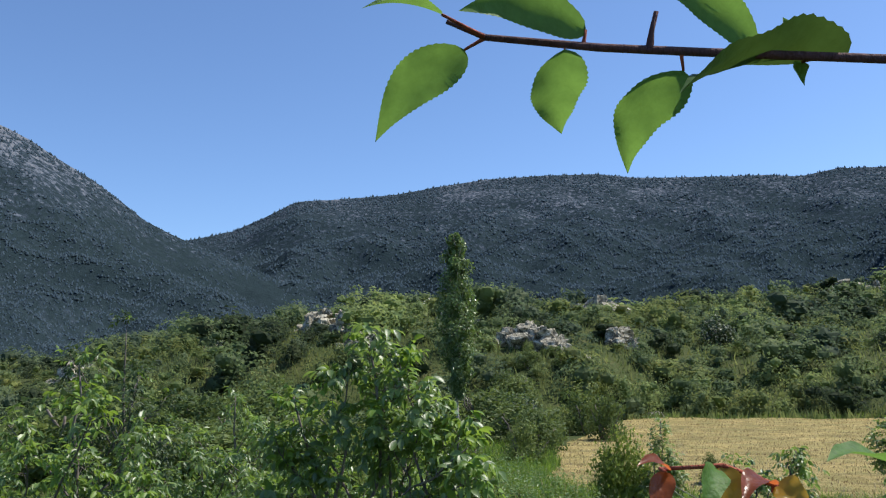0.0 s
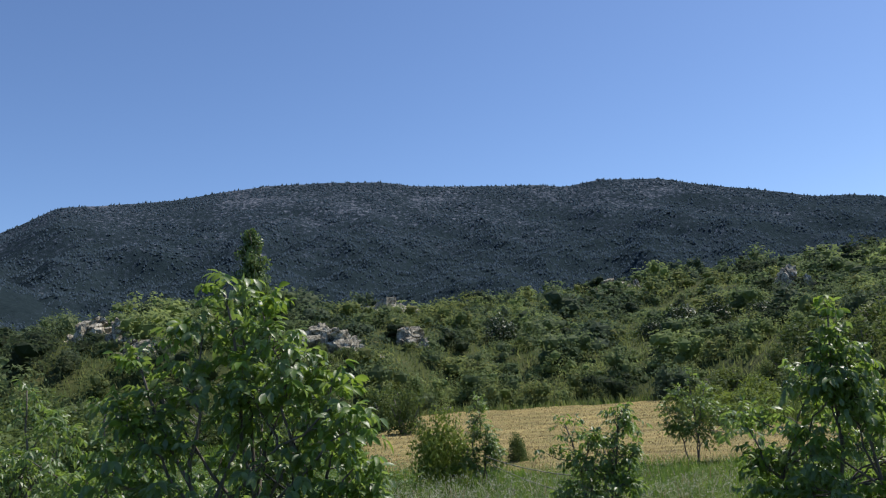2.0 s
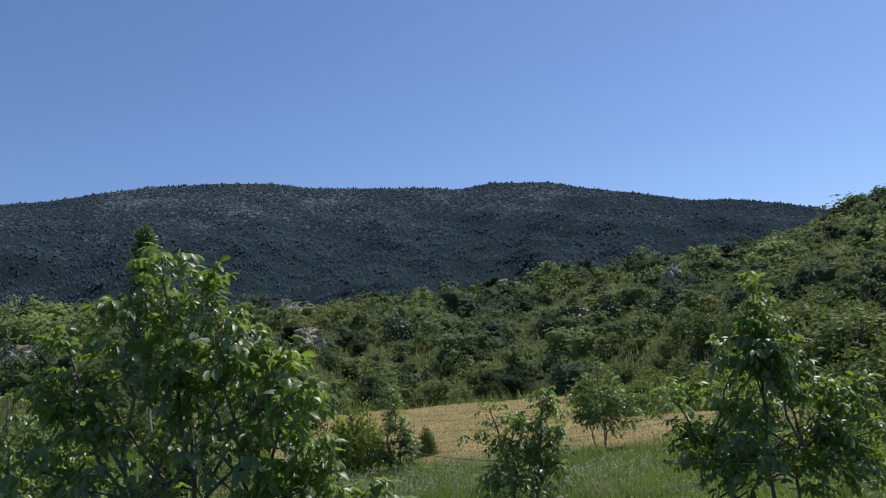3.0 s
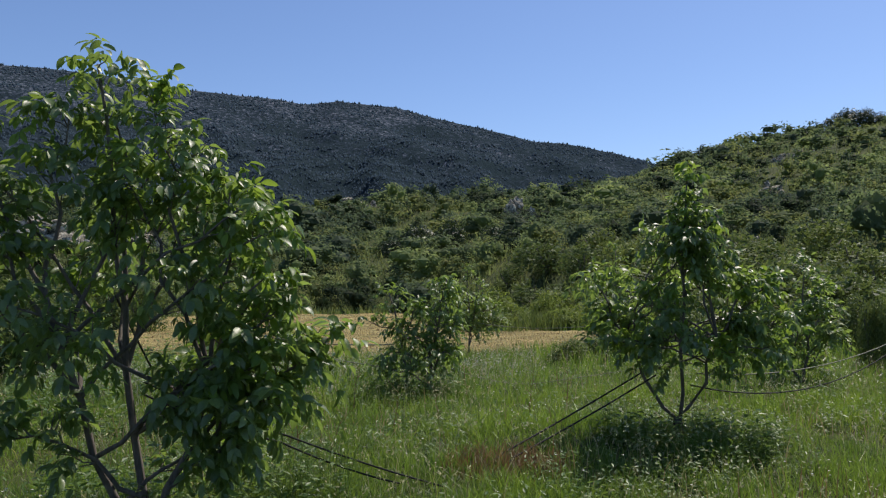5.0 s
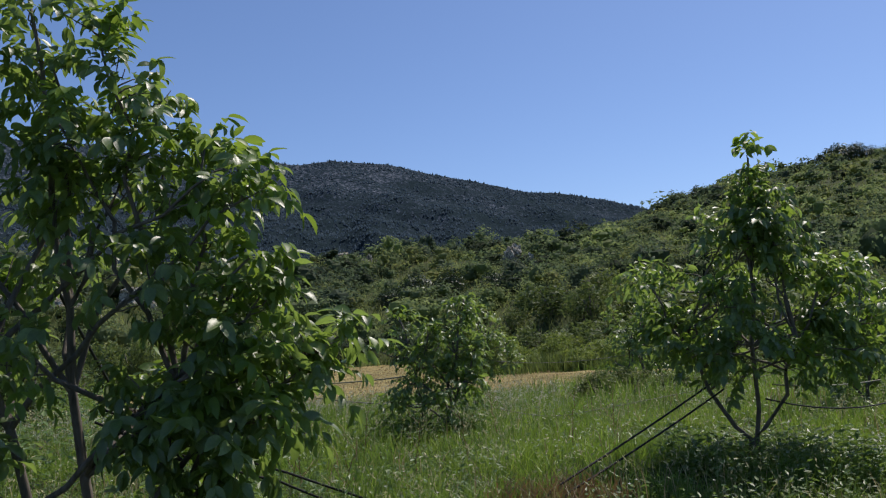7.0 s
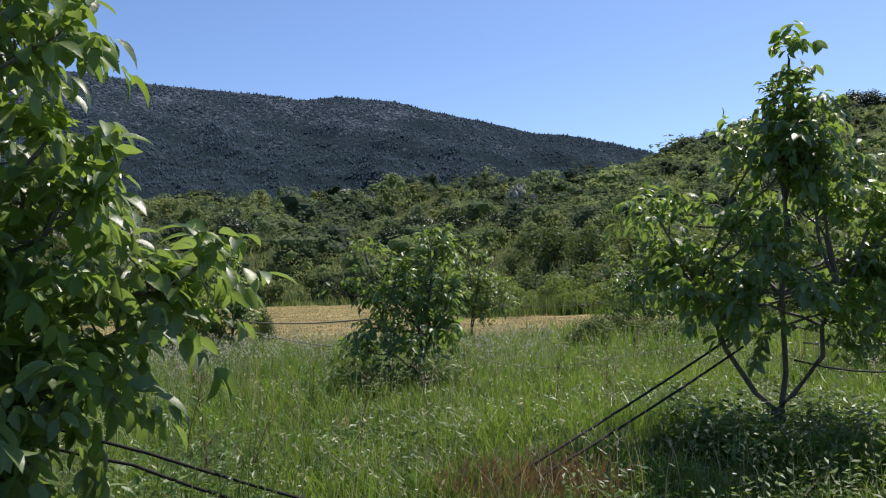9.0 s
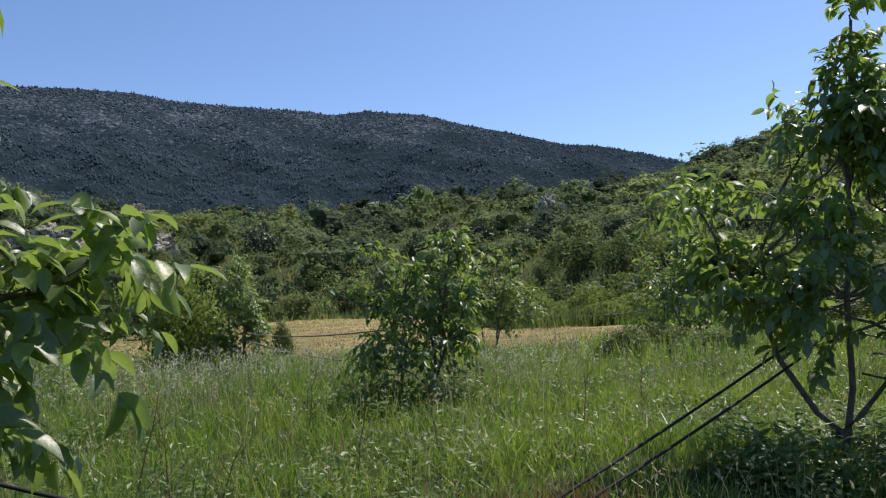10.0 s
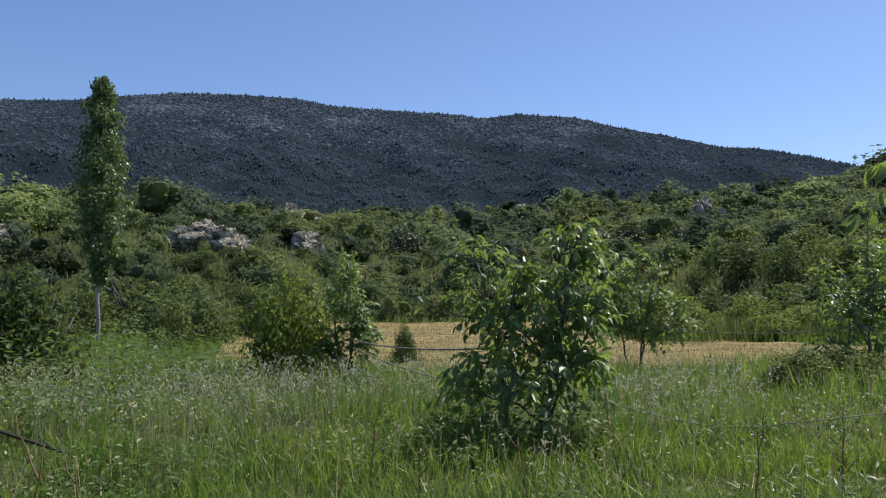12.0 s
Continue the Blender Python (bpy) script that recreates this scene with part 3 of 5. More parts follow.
SHRUB_STEMS = [raw("shrub_stems", *shrub_stems(90 + s), MAT_BARK) for s in range(3)]
FAR_LEAVES = [far_bush(100 + s, 480, 0.08, 7 + s % 3, 0.3 + 0.2 * (s % 3)) for s in range(7)] + [far_bush(110 + s, 220, 0.115, 6 + s % 3, 0.35) for s in range(7)] + [far_bush(117 + s, 140, 0.155, 5 + s % 3, 0.3) for s in range(7)]


DARK_SPOTS = [(-4.7, 95.3, 3.5, 3.2), (13.3, 96.5, 3.7, 3.4), (16.6, 95, 3.3, 3.0), (10.3, 96, 2.5, 2.4), (20, 90, 2.6, 2.4)]


def in_gap(x, y):
    """The open strips beside the poplar and on the line that is seen past it."""
    return y < 47 and abs(x - (4.45 - 0.493 * (y - 14.46))) < 2.3 or math.hypot(x + 10.9, y - 45.6) < 2.6


def scrub_spots():
    out = []
    g = np.random.default_rng(3)
    r = 16.0
    while r < 330:
        step = 2.3 + r * 0.0145
        for a in np.arange(-58, 52, math.degrees(step / r)):
            aa, rr = math.radians(a + g.uniform(-0.5, 0.5) * math.degrees(step / r)), r + g.uniform(-0.5, 0.5) * step
            x, y = 4 + rr * math.sin(aa), 12 + rr * math.cos(aa)
            left = float(np.interp(y, [29, 33, 38, 45, 60, 73], [3.2, -0.6, -2.6, -5.6, -6.8, -7.6]))
            hill = y > foot(x) - 1.8
            belt = x < left - 1.8 and y > 42.5 and abs(x - (4.4 - 0.492 * (y - 14.5))) > (2.4 if y < 46 else 0) and math.hypot(x + 10.9, y - 45.6) > 2.4 and not (abs(x + 8.2 - (y - 45) * 0.25) < 2.6 and y < 46)
            west = x < -10.5 and y > 24
            east = x > 17.5 and y > 31 + 0.2 * (x - 17)
            if in_gap(x, y) or any(abs(x - d[0]) < d[3] * 0.6 and -4 < y - d[1] < 1.5 for d in DARK_SPOTS):
                continue
            if not (hill or belt or west or east) or bool(in_field(x, y)):
                continue
            if fractal(np.array(x), np.array(y), 34, 77, 2) > 1.3 and y > 60 or any(abs(x - o[0]) < o[2] * 0.5 and -1.2 < y - o[1] < 1.5 for o in OUTCROPS):
                continue
            size = (1.15 + 1.9 * g.random() ** 1.4) * (1.0 + 0.45 * (g.random() < 0.15)) * (0.85 if x > 60 and rr > 120 else 1.0)
            if any(abs(x - o[0]) < o[2] * 0.5 and -5.0 < y - o[1] < 0 for o in OUTCROPS[1:]):
                size *= 0.6
            if 84 < x < 124 and 180 < y < 220:
                size *= 1.5
            if rr < 60 and not hill:
                size *= 0.85
            out.append((rr, x, y, size, size * (g.uniform(0.8, 1.15) if rr < 70 else g.uniform(1.05, 1.5)), g.uniform(0, 6.28), int(g.integers(1000))))
        r += step * 0.9
    for x in np.arange(-9, 62, 1.15):
        x, y = x + g.uniform(-0.6, 0.6), float(foot(x)) + g.uniform(-1.0, 7.0)
        size = g.uniform(1.5, 2.8)
        if not bool(in_field(x, y)) and not in_gap(x, y):
            out.append((math.hypot(x - 4, y - 12), x, y, size, size * g.uniform(0.8, 1.2), g.uniform(0, 6.28), int(g.integers(1000))))
    seen = []
    for item in sorted(out):
        rr, x, y, size = item[:4]
        t = np.linspace(0.25, 0.97, 24)
        crest = np.max((land(4 + (x - 4) * t, 12 + (y - 12) * t) - 2.5) / (rr * t))
        if (float(land(x, y)) + size + 1.0 - 2.5) / rr > crest:
            seen.append(item)
    return seen


SPOTS = scrub_spots()
LABELS = ["rounded green hillside shrub with small leaves", "olive green bushy shrub on the stony hillside", "dense green scrub bush growing beside others"]


def shrub(x, y, tall, wide, turn, k, crowns=SHRUB_CROWNS, label=""):
    root = new("shrub")
    root.location, root.rotation_euler = (x, y, float(land(x, y)) - 0.05), (0.12 * math.sin(7 * turn), 0.12 * math.cos(5 * turn), turn)
    root.scale = (wide * (1 + 0.22 * math.sin(9 * turn)), wide * (1 - 0.18 * math.sin(4 * turn)), tall * 0.78)
    tagged(root, label or LABELS[k % 3], "shrub", "scrub on the hillside")
    part("trunk", SHRUB_STEMS[k % 3], root)
    part("crown", crowns[k % len(crowns)], root, kind="stuff")
    return root


for _, sx, sy, tall, wide, turn, k in SPOTS[:300]:
    near = math.hypot(sx - 4, sy - 12) < 52
    shrub(sx, sy, tall, wide * (1.25 if near else 1.0), turn, k)
for sx, sy, tall, wide in DARK_SPOTS + [(-15.5, 55, 3.2, 2.2), (-18.5, 61, 3.0, 2.8), (-14.5, 62.5, 2.8, 2.8), (123.5, 191.5, 4.6, 4.2), (126.5, 190, 5.8, 5.0), (129.5, 188.5, 5.2, 4.6), (132, 187, 3.4, 4.0), (118, 195.6, 2.8, 2.2), (96, 203.5, 4.2, 3.4), (92.5, 204.5, 2.6, 2.6)]:
    shrub(sx, sy, tall, wide, sx, int(abs(sy)), DARK_CROWNS, "dark green dense evergreen bush on the hillside")
shrub_rng = np.random.default_rng(17)
for k in range(20):
    shrub(shrub_rng.uniform(-19, -10), shrub_rng.uniform(72.5, 77.2), shrub_rng.uniform(0.9, 1.7), shrub_rng.uniform(1.0, 1.7), 1.7 * k, k)


def far_scrub(spots):
    """The bushes past the nearest, of five kinds that stand in groups."""
    sets, kinds = [], []
    g = np.random.default_rng(5)
    for _, x, y, tall, wide, turn, k in spots:
        v, f = FAR_LEAVES[k % 7 + (14 if math.hypot(x, y) > 165 else 7 if math.hypot(x, y) > 115 else 0)]
        c, s = math.cos(turn), math.sin(turn)
        w = np.stack([(v[:, 0] * c - v[:, 1] * s) * wide * g.uniform(0.8, 1.3), (v[:, 0] * s + v[:, 1] * c) * wide * g.uniform(0.8, 1.2), v[:, 2] * tall * g.uniform(0.8, 1.05)], 1)
        w[:, :2] += w[:, 2:] * g.uniform(-0.25, 0.25, (1, 2))
        sets.append((w + np.array([x, y, float(land(x, y)) - 0.05]), f))
        stand = float(fractal(np.array(x), np.array(y), 26, 55, 2)) + g.normal(0, 0.55)
        kinds.append(np.full(len(f), int(np.searchsorted([-0.75, -0.3, 0.35, 0.8], stand))))
    me = raw("hillside_scrub", *joined(sets), SCRUB_KINDS[1], False)
    for k in (3, 0, 4, 2):
        me.materials.append(SCRUB_KINDS[k])
    me.polygons.foreach_set("material_index", np.concatenate(kinds).astype(np.int32))
    return me


tagged(new("hillside_scrub", far_scrub(SPOTS[300:])), "dense green and olive scrub covering the distant hillside", "scrub", kind="stuff")


# ---- lone tree on the hill crest and the poplar ----
def crown_tree(name, x, y, tall, label, category, crown, stem_r, mat_leaf, mat_bark, bare):
    root = new(name)
    z = float(land(x, y))
    root.location = (x, y, z)
    tagged(root, label, category)
    part("trunk", raw("trunk", *tube(bent((-0.05, 0, -0.1), (0.05, 0, tall * 0.96), 12, wob=0.035), np.linspace(stem_r, 0.015, 12), 9), mat_bark), root)
    limbs = []
    for k in range(46):
        h = tall * (bare + (0.93 - bare) * k / 46)
        a = k * 2.4
        w = crown(h / tall) * rng.uniform(0.6, 0.95)
        limbs.append(tube(bent((0.03, 0, h), (w * math.cos(a), w * math.sin(a), h + w * 1.6), 5, wob=0.02), np.linspace(0.028, 0.006, 5), 5))
    part("branchwork", raw("branchwork", *joined(limbs), mat_bark), root)
    n = 12000
    h = rng.uniform(bare - 0.02, 1.0, n)
    a = rng.uniform(0, 6.283, n)
    lump = 0.78 + 0.36 * np.sin(2 * a + 14 * h) * np.sin(23 * h + 2 * a + 1) + 0.26 * np.sin(3 * a - 37 * h) + 0.15 * np.sin(61 * h + a)
    w = np.array([crown(q) for q in h]) * np.sqrt(rng.uniform(0.12, 1.05, n)) * lump
    d = np.stack([np.cos(a), np.sin(a), 0 * a], 1)
    base = np.stack([0.04 + w * d[:, 0], w * d[:, 1], h * tall + 0.06 * rng.normal(0, 1, n)], 1)
    ax = unit(np.cross(d, rng.normal(0, 1, (n, 3))) + 0.3 * d)
    part("crown", raw("crown", *small_leaves(base, ax, unit(d + np.array([0, 0, 0.7]) + rng.normal(0, 0.5, (n, 3))), rng.uniform(0.1, 0.17, n), rng.uniform(0.08, 0.14, n)), mat_leaf, False), root, kind="stuff")
    return root


def poplar_width(h):
    return 0.86 * float(np.interp(h, [0.17, 0.25, 0.35, 0.5, 0.65, 0.8, 0.92, 0.98, 1.0], [0.15, 0.42, 0.82, 1.0, 1.02, 0.95, 0.78, 0.5, 0.2]))


crown_tree("poplar_tree", -10.9, 45.6, 10.15, "tall narrow columnar green poplar with pale bare lower trunk", "tree", poplar_width, 0.085, MAT_POPLAR, MAT_PALE_BARK, 0.25)


# ---- walnut trees ----
def compound_leaves(start, along, size, simple=False, near=False):
    """Feathered leaves of seven drooping leaflets on a midrib."""
    n = len(start)
    along = unit(along)
    side = unit(np.cross(along, np.array([0, 0, 1.0])) + rng.normal(0, 0.12, (n, 3)))
    bases, axes, ups, ln = [], [], [], []
    for t, s in ((0.35, -1), (0.38, 1), (0.62, -1), (0.65, 1), (0.88, -1), (0.9, 1), (1.0, 0)):
        p = start + along * size[:, None] * t + np.array([0, 0, -1.0]) * (size * 0.28 * t * t)[:, None]
        bases.append(p)
        axes.append(along * (0.55 if s else 1.0) + side * 0.85 * s + np.array([0, 0, -0.78]) + rng.normal(0, 0.32, (n, 3)))
        ups.append(np.array([0, 0, 1.0]) + 0.3 * along + rng.normal(0, 0.5, (n, 3)))
        ln.append(size * rng.uniform(0.36, 0.5, n) * (0.75 + 0.3 * t))
    base, axis, up, ln = np.concatenate(bases), np.concatenate(axes), np.concatenate(ups), np.concatenate(ln)
    if simple:
        return small_leaves(base, axis, unit(up), ln, ln * rng.uniform(0.4, 0.54, len(ln)))
    shape = long_leaves if near else fine_leaves
    return shape(base, axis, unit(up), ln, ln * rng.uniform(0.4, 0.56, len(ln)), 0.26, 0.2)


def walnut(x, y, ends, label, twigs=14, leaf=0.27, bare=0.3, spread=0.4, young=0.07, per_twig=4, stem=0.035, fork=0.25, collar=0.0, foliage=None):
    """Several stems from one foot, twigs along them and feathered leaves at the twigs."""
    global rng
    rng = np.random.default_rng(int(100 * abs(x) + 10 * y))
    root = new("walnut_tree")
    z0 = float(land(x, y))
    root.location = (x, y, z0)
    tagged(root, label, "tree", "walnut trees in the meadow")
    starts, ways, fresh, tw = [], [], [], []
    mains = []
    for k, e in enumerate(ends):
        e = np.array(e, float) - np.array([x, y, z0])
        foot_point = np.array([0.06 * math.cos(2.1 * k), 0.06 * math.sin(2.1 * k), -0.06])
        if k < 3:
            line = bent(foot_point, e, 9, wob=0.025, lift=0.04)
            line[1:4, :2] += unit(e[:2])[None] * fork * np.array([[0.1], [0.12], [0.08]])
            if collar:
                line[1] = (0.03 * math.cos(2.1 * k), 0.03 * math.sin(2.1 * k), collar)
                line[2] = 0.55 * line[2] + 0.45 * line[1]
            mains.append(line)
            part("stem", raw("stem", *tube(line, np.linspace(stem, 0.009, 9), 8), MAT_BARK), root)
        else:
            host = mains[k % len(mains)]
            j = int(np.clip(np.argmin(np.abs(host[:, 2] - e[2] * (0.72 if collar else 0.55))), 3 if collar else 1, 5))
            line = bent(host[j], e, 8, wob=0.025, lift=0.06)
            part("limb", raw("limb", *tube(line, np.linspace(stem * 0.55, 0.006, 8), 7), MAT_BARK), root)
        n = len(line)
        lo = bare if k < 3 else max(0.2, 0.85 * bare)
        for t in np.sort(rng.uniform(lo, 1.0, twigs)):
            f = t * (n - 1)
            i = min(int(f), n - 2)
            p = line[i] + (line[i + 1] - line[i]) * (f - i)
            out = np.array([p[0], p[1], 0.0])
            d = unit(unit(line[-1] - line[0]) * 0.5 + unit(out) * 0.35 + rng.normal(0, 0.55, 3) + np.array([0, 0, 0.15]))
            ln = spread * rng.uniform(0.45, 1.0) * (1.15 - 0.6 * t)
            q = p + d * ln
            tw.append(tube(bent(p, q, 4, wob=0.01), np.linspace(0.006, 0.0025, 4), 5))
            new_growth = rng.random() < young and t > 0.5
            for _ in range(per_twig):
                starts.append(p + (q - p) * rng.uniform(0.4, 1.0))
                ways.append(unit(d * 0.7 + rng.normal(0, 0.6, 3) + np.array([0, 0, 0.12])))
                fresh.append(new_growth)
        for _ in range(5):
            starts.append(line[-1])
            ways.append(unit(rng.normal(0, 0.6, 3) + np.array([0, 0, 0.75])))
            fresh.append(rng.random() < 0.3)
    starts, ways, fresh = np.array(starts), np.array(ways), np.array(fresh)
    keep = starts[:, 2] > 0.12
    starts, ways, fresh = starts[keep], ways[keep], fresh[keep]
    size = leaf * rng.uniform(0.75, 1.25, len(starts))
    part("branchwork", raw("branchwork", *joined(tw), MAT_BARK), root, kind="stuff")
    part("crown", raw("crown", *compound_leaves(starts[~fresh], ways[~fresh], size[~fresh], y > 21.4, y < 18 and x > 0), foliage or MAT_WALNUT, y < 18 and x > 0), root, kind="stuff")
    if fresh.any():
        part("young_sunlit_foliage", raw("young_sunlit_foliage", *compound_leaves(starts[fresh], ways[fresh] + np.array([0, 0, 0.25]), size[fresh], y > 21.4, y < 18 and x > 0), MAT_YOUNG), root, "fresh yellow-green leaves, also standing in for sunlit clusters", "stuff")
    return root


def round_ends(x, y, tall, wide, count, low=0.35):
    """Limb ends spread over an egg-shaped crown."""
    out = [(x + 0.05 * wide, y, tall)]
    for k in range(count - 1):
        a = 2.4 * k + 0.7
        h = low + (0.92 - low) * (k + 0.5) / count
        w = wide * math.sqrt(max(0.1, 1 - abs(h - 0.45) * 1.15)) * rng.uniform(0.7, 1.0)
        out.append((x + w * math.cos(a), y + w * math.sin(a), tall * h))
    return out


walnut(1.95, 15.35, [(1.66, 15.2, 3.6), (0.95, 15.0, 3.05), (2.75, 15.3, 2.1), (2.35, 15.4, 2.75), (0.75, 14.9, 2.15), (2.95, 14.9, 1.25), (3.3, 15.1, 1.62), (2.85, 14.75, 2.35), (2.85, 14.85, 2.05), (1.55, 16.2, 2.7), (2.75, 14.85, 1.6), (1.25, 14.6, 1.9), (2.9, 14.85, 1.85), (1.3, 15.9, 2.0), (2.55, 15.3, 1.2), (2.3, 15.9, 1.3), (2.0, 15.5, 3.0), (2.75, 14.95, 0.95), (1.75, 15.3, 3.25), (1.5, 15.1, 3.2), (1.85, 15.05, 2.85), (1.0, 15.15, 2.75), (0.85, 14.9, 2.55), (3.1, 15.15, 1.45), (2.5, 14.8, 1.25), (2.5, 15.3, 0.85), (2.05, 15.1, 3.35), (2.35, 15.1, 2.95), (2.75, 15.0, 2.6), (2.6, 15.2, 2.75), (1.2, 14.9, 1.0)],
       "bushy young walnut tree with glossy drooping green leaves", 9, 0.22, 0.45, 0.38, 0.24, 4)
walnut(7.1, 17.75, [(7.12, 17.45, 3.05), (6.3, 17.95, 1.95), (7.65, 17.3, 1.95), (7.75, 17.6, 1.6), (6.75, 17.3, 1.75), (6.4, 17.5, 1.35), (7.3, 18.3, 1.85), (6.9, 17.1, 1.4), (7.75, 17.95, 1.4), (6.55, 18.1, 1.5), (7.15, 17.4, 2.4), (7.3, 17.7, 2.1), (7.0, 17.9, 1.3), (7.5, 17.2, 1.25), (7.05, 17.5, 2.6), (7.2, 17.45, 2.65), (7.08, 17.5, 2.8), (7.18, 17.4, 2.85), (7.0, 17.45, 2.45), (8.1, 17.3, 1.55), (8.0, 17.45, 1.95), (7.95, 17.2, 1.25), (6.5, 18.1, 1.6), (6.32, 18.3, 2.1), (7.9, 17.7, 1.7)],
       "young walnut tree on three slender stems with hoses tied on", 8, 0.2, 0.45, 0.34, 0.16, 4, 0.024, 0.3, 0.2)
walnut(4.62, 21.2, [(5.08, 21.2, 2.05), (4.22, 21.3, 1.85), (5.25, 21.1, 1.45), (4.0, 21.2, 1.4), (4.6, 20.9, 1.6), (4.75, 21.6, 1.5), (4.25, 20.9, 1.0), (5.1, 20.9, 0.95), (4.6, 20.8, 0.7), (4.1, 21.4, 0.75), (5.15, 21.5, 0.8), (4.75, 21.2, 1.2), (4.98, 21.15, 1.95), (5.12, 21.25, 1.8), (4.85, 21.1, 1.5), (4.4, 21.1, 1.35), (4.55, 21.4, 1.0)],
       "bushy low walnut tree with foliage down to the grass", 8, 0.19, 0.2, 0.36, 0.1, 3, 0.022)
walnut(2.05, 27.2, [(2.1, 27.2, 2.1), (2.25, 27.15, 1.4), (1.88, 27.2, 1.2), (2.4, 27.2, 0.85), (1.8, 27.0, 0.7), (2.1, 27.0, 1.7), (2.3, 27.0, 1.1)], "slender small walnut sapling with dark glossy leaves", 16, 0.18, 0.1, 0.24, 0.02, 4, 0.018)
walnut(6.95, 30.5, [(7.0, 30.5, 2.25), (6.35, 30.5, 1.6), (7.3, 30.3, 1.9), (6.65, 30.6, 1.85), (7.7, 30.4, 1.3), (6.5, 30.2, 1.35), (7.45, 30.7, 1.5), (6.9, 30.2, 1.0), (7.75, 30.5, 0.95), (6.4, 30.4, 1.05)], "small walnut tree with bare thin trunk before the cut field", 12, 0.22, 0.4, 0.26, 0.03, 4, 0.02)
walnut(10.9, 21.6, round_ends(10.95, 21.6, 2.25, 0.6, 9, 0.3), "leafy young walnut tree in tall grass", 11, 0.23, 0.2, 0.3, 0.05, 4, 0.024)
walnut(12.5, 20.45, [(12.2, 20.65, 1.25), (12.45, 20.6, 1.0), (12.0, 20.6, 0.85), (11.8, 20.5, 0.6), (12.35, 20.4, 0.7)], "spindly walnut sapling with hoses tied on", 6, 0.2, 0.35, 0.22, 0.6, 3, 0.014)
walnut(13.55, 19.55, round_ends(13.5, 19.6, 2.5, 0.75, 10, 0.42), "young walnut tree with dark shaded lower crown", 11, 0.24, 0.4, 0.32, 0.05, 4, 0.03)
walnut(9.85, 27.5, round_ends(9.9, 27.5, 2.65, 0.7, 10, 0.22), "tall leafy walnut sapling at the edge of the field", 11, 0.23, 0.12, 0.3, 0.05, 4, 0.024)
walnut(-8.6, 22.2, round_ends(-8.6, 22.2, 4.5, 1.6, 14, 0.2), "tall dark green bushy walnut tree", 15, 0.27, 0.15, 0.55, 0.0, 4, 0.05, foliage=MAT_DARK_LEAF)
# The next two get more bright young leaves to imitate sunlit clusters.
walnut(-3.3, 16.2, round_ends(-3.3, 16.2, 3.45, 1.3, 12, 0.25), "leafy green tree with sunlit leaf clusters put in as bright young leaves", 14, 0.26, 0.2, 0.5, 0.4, 4, 0.045)
walnut(-1.9, 19.0, round_ends(-1.9, 19.0, 2.6, 1.3, 12, 0.2), "low spreading walnut tree with bright young leaves put in for sunlit ones", 13, 0.24, 0.15, 0.45, 0.3, 4, 0.035)
walnut(-4.6, 21.0, round_ends(-4.6, 21.0, 2.9, 1.4, 12, 0.2), "broad bushy green tree beside other trees", 12, 0.25, 0.15, 0.5, 0.06, 4, 0.04)

for bx, by, tall, wide, crowns, text in [(1.15, 27.4, 2.05, 1.1, LIME_CROWNS, "yellow-green leafy bush beside a slender sapling"), (-1.9, 25.4, 1.95, 1.5, SHRUB_CROWNS, "leafy green bush rising above the meadow"), (2.3, 33.5, 1.1, 0.55, SHRUB_CROWNS, "small pale green bush standing in the cut field"),
                                         (-6.2, 26.0, 3.0, 1.9, SHRUB_CROWNS, "rounded green bush by the meadow"), (-8.8, 31.0, 2.3, 1.5, SHRUB_CROWNS, "rounded green bush by the meadow"), (-4.9, 37.8, 1.9, 1.2, SHRUB_CROWNS, "green bush at the edge of the cut field"), (-6.0, 43.0, 2.6, 1.5, SHRUB_CROWNS, "green bush near the poplar"),
                                         (-5.2, 51, 3.2, 1.8, SHRUB_CROWNS, "green bush at the edge of the cut field"), (-7.6, 56, 3.4, 2.0, SHRUB_CROWNS, "green bush at the edge of the cut field"), (-13.5, 49.5, 3.2, 2.0, SHRUB_CROWNS, "green bush behind the poplar"),
                                         (13.6, 23.6, 1.9, 0.5, SHRUB_CROWNS, "narrow dark bush behind the hoses"), (12.4, 28.5, 1.5, 1.0, SHRUB_CROWNS, "low green bush at the edge of the meadow"), (15.5, 26.5, 1.6, 1.1, SHRUB_CROWNS, "low green bush at the edge of the meadow"), (8.3, 25.8, 0.6, 0.85, SHRUB_CROWNS, "low dark green bush in the meadow grass"), (9.1, 26.3, 0.62, 0.9, SHRUB_CROWNS, "low dark green bush in the meadow grass"), (9.9, 25.9, 0.5, 0.8, SHRUB_CROWNS, "low dark green bush in the meadow grass"), (19, 25, 2.0, 1.3, SHRUB_CROWNS, "low green bush at the edge of the meadow")] + [
        (bx, by, tall, wide, LIME_CROWNS, "feathery yellow-green bush at the hill foot") for bx, by, tall, wide in [(10.3, 46, 1.2, 1.6), (12.1, 47.5, 1.6, 1.5), (13.9, 45.2, 1.3, 1.7), (15.7, 47, 1.7, 1.6), (17.4, 45.5, 1.4, 1.6), (11.2, 50, 1.8, 1.7), (14.6, 50.5, 2.1, 1.8), (17.2, 50, 1.9, 1.7), (12.8, 54, 2.3, 1.9), (16.2, 54.5, 2.2, 1.9), (10.5, 55.5, 2.0, 1.7)]]:
    shrub(bx, by, tall, wide * 1.15, bx * 3, int(abs(bx * 10)), FINE_CROWNS if by < 34 and crowns is SHRUB_CROWNS else crowns, text)


# ---- grasses and weeds ----
rng = np.random.default_rng(29)


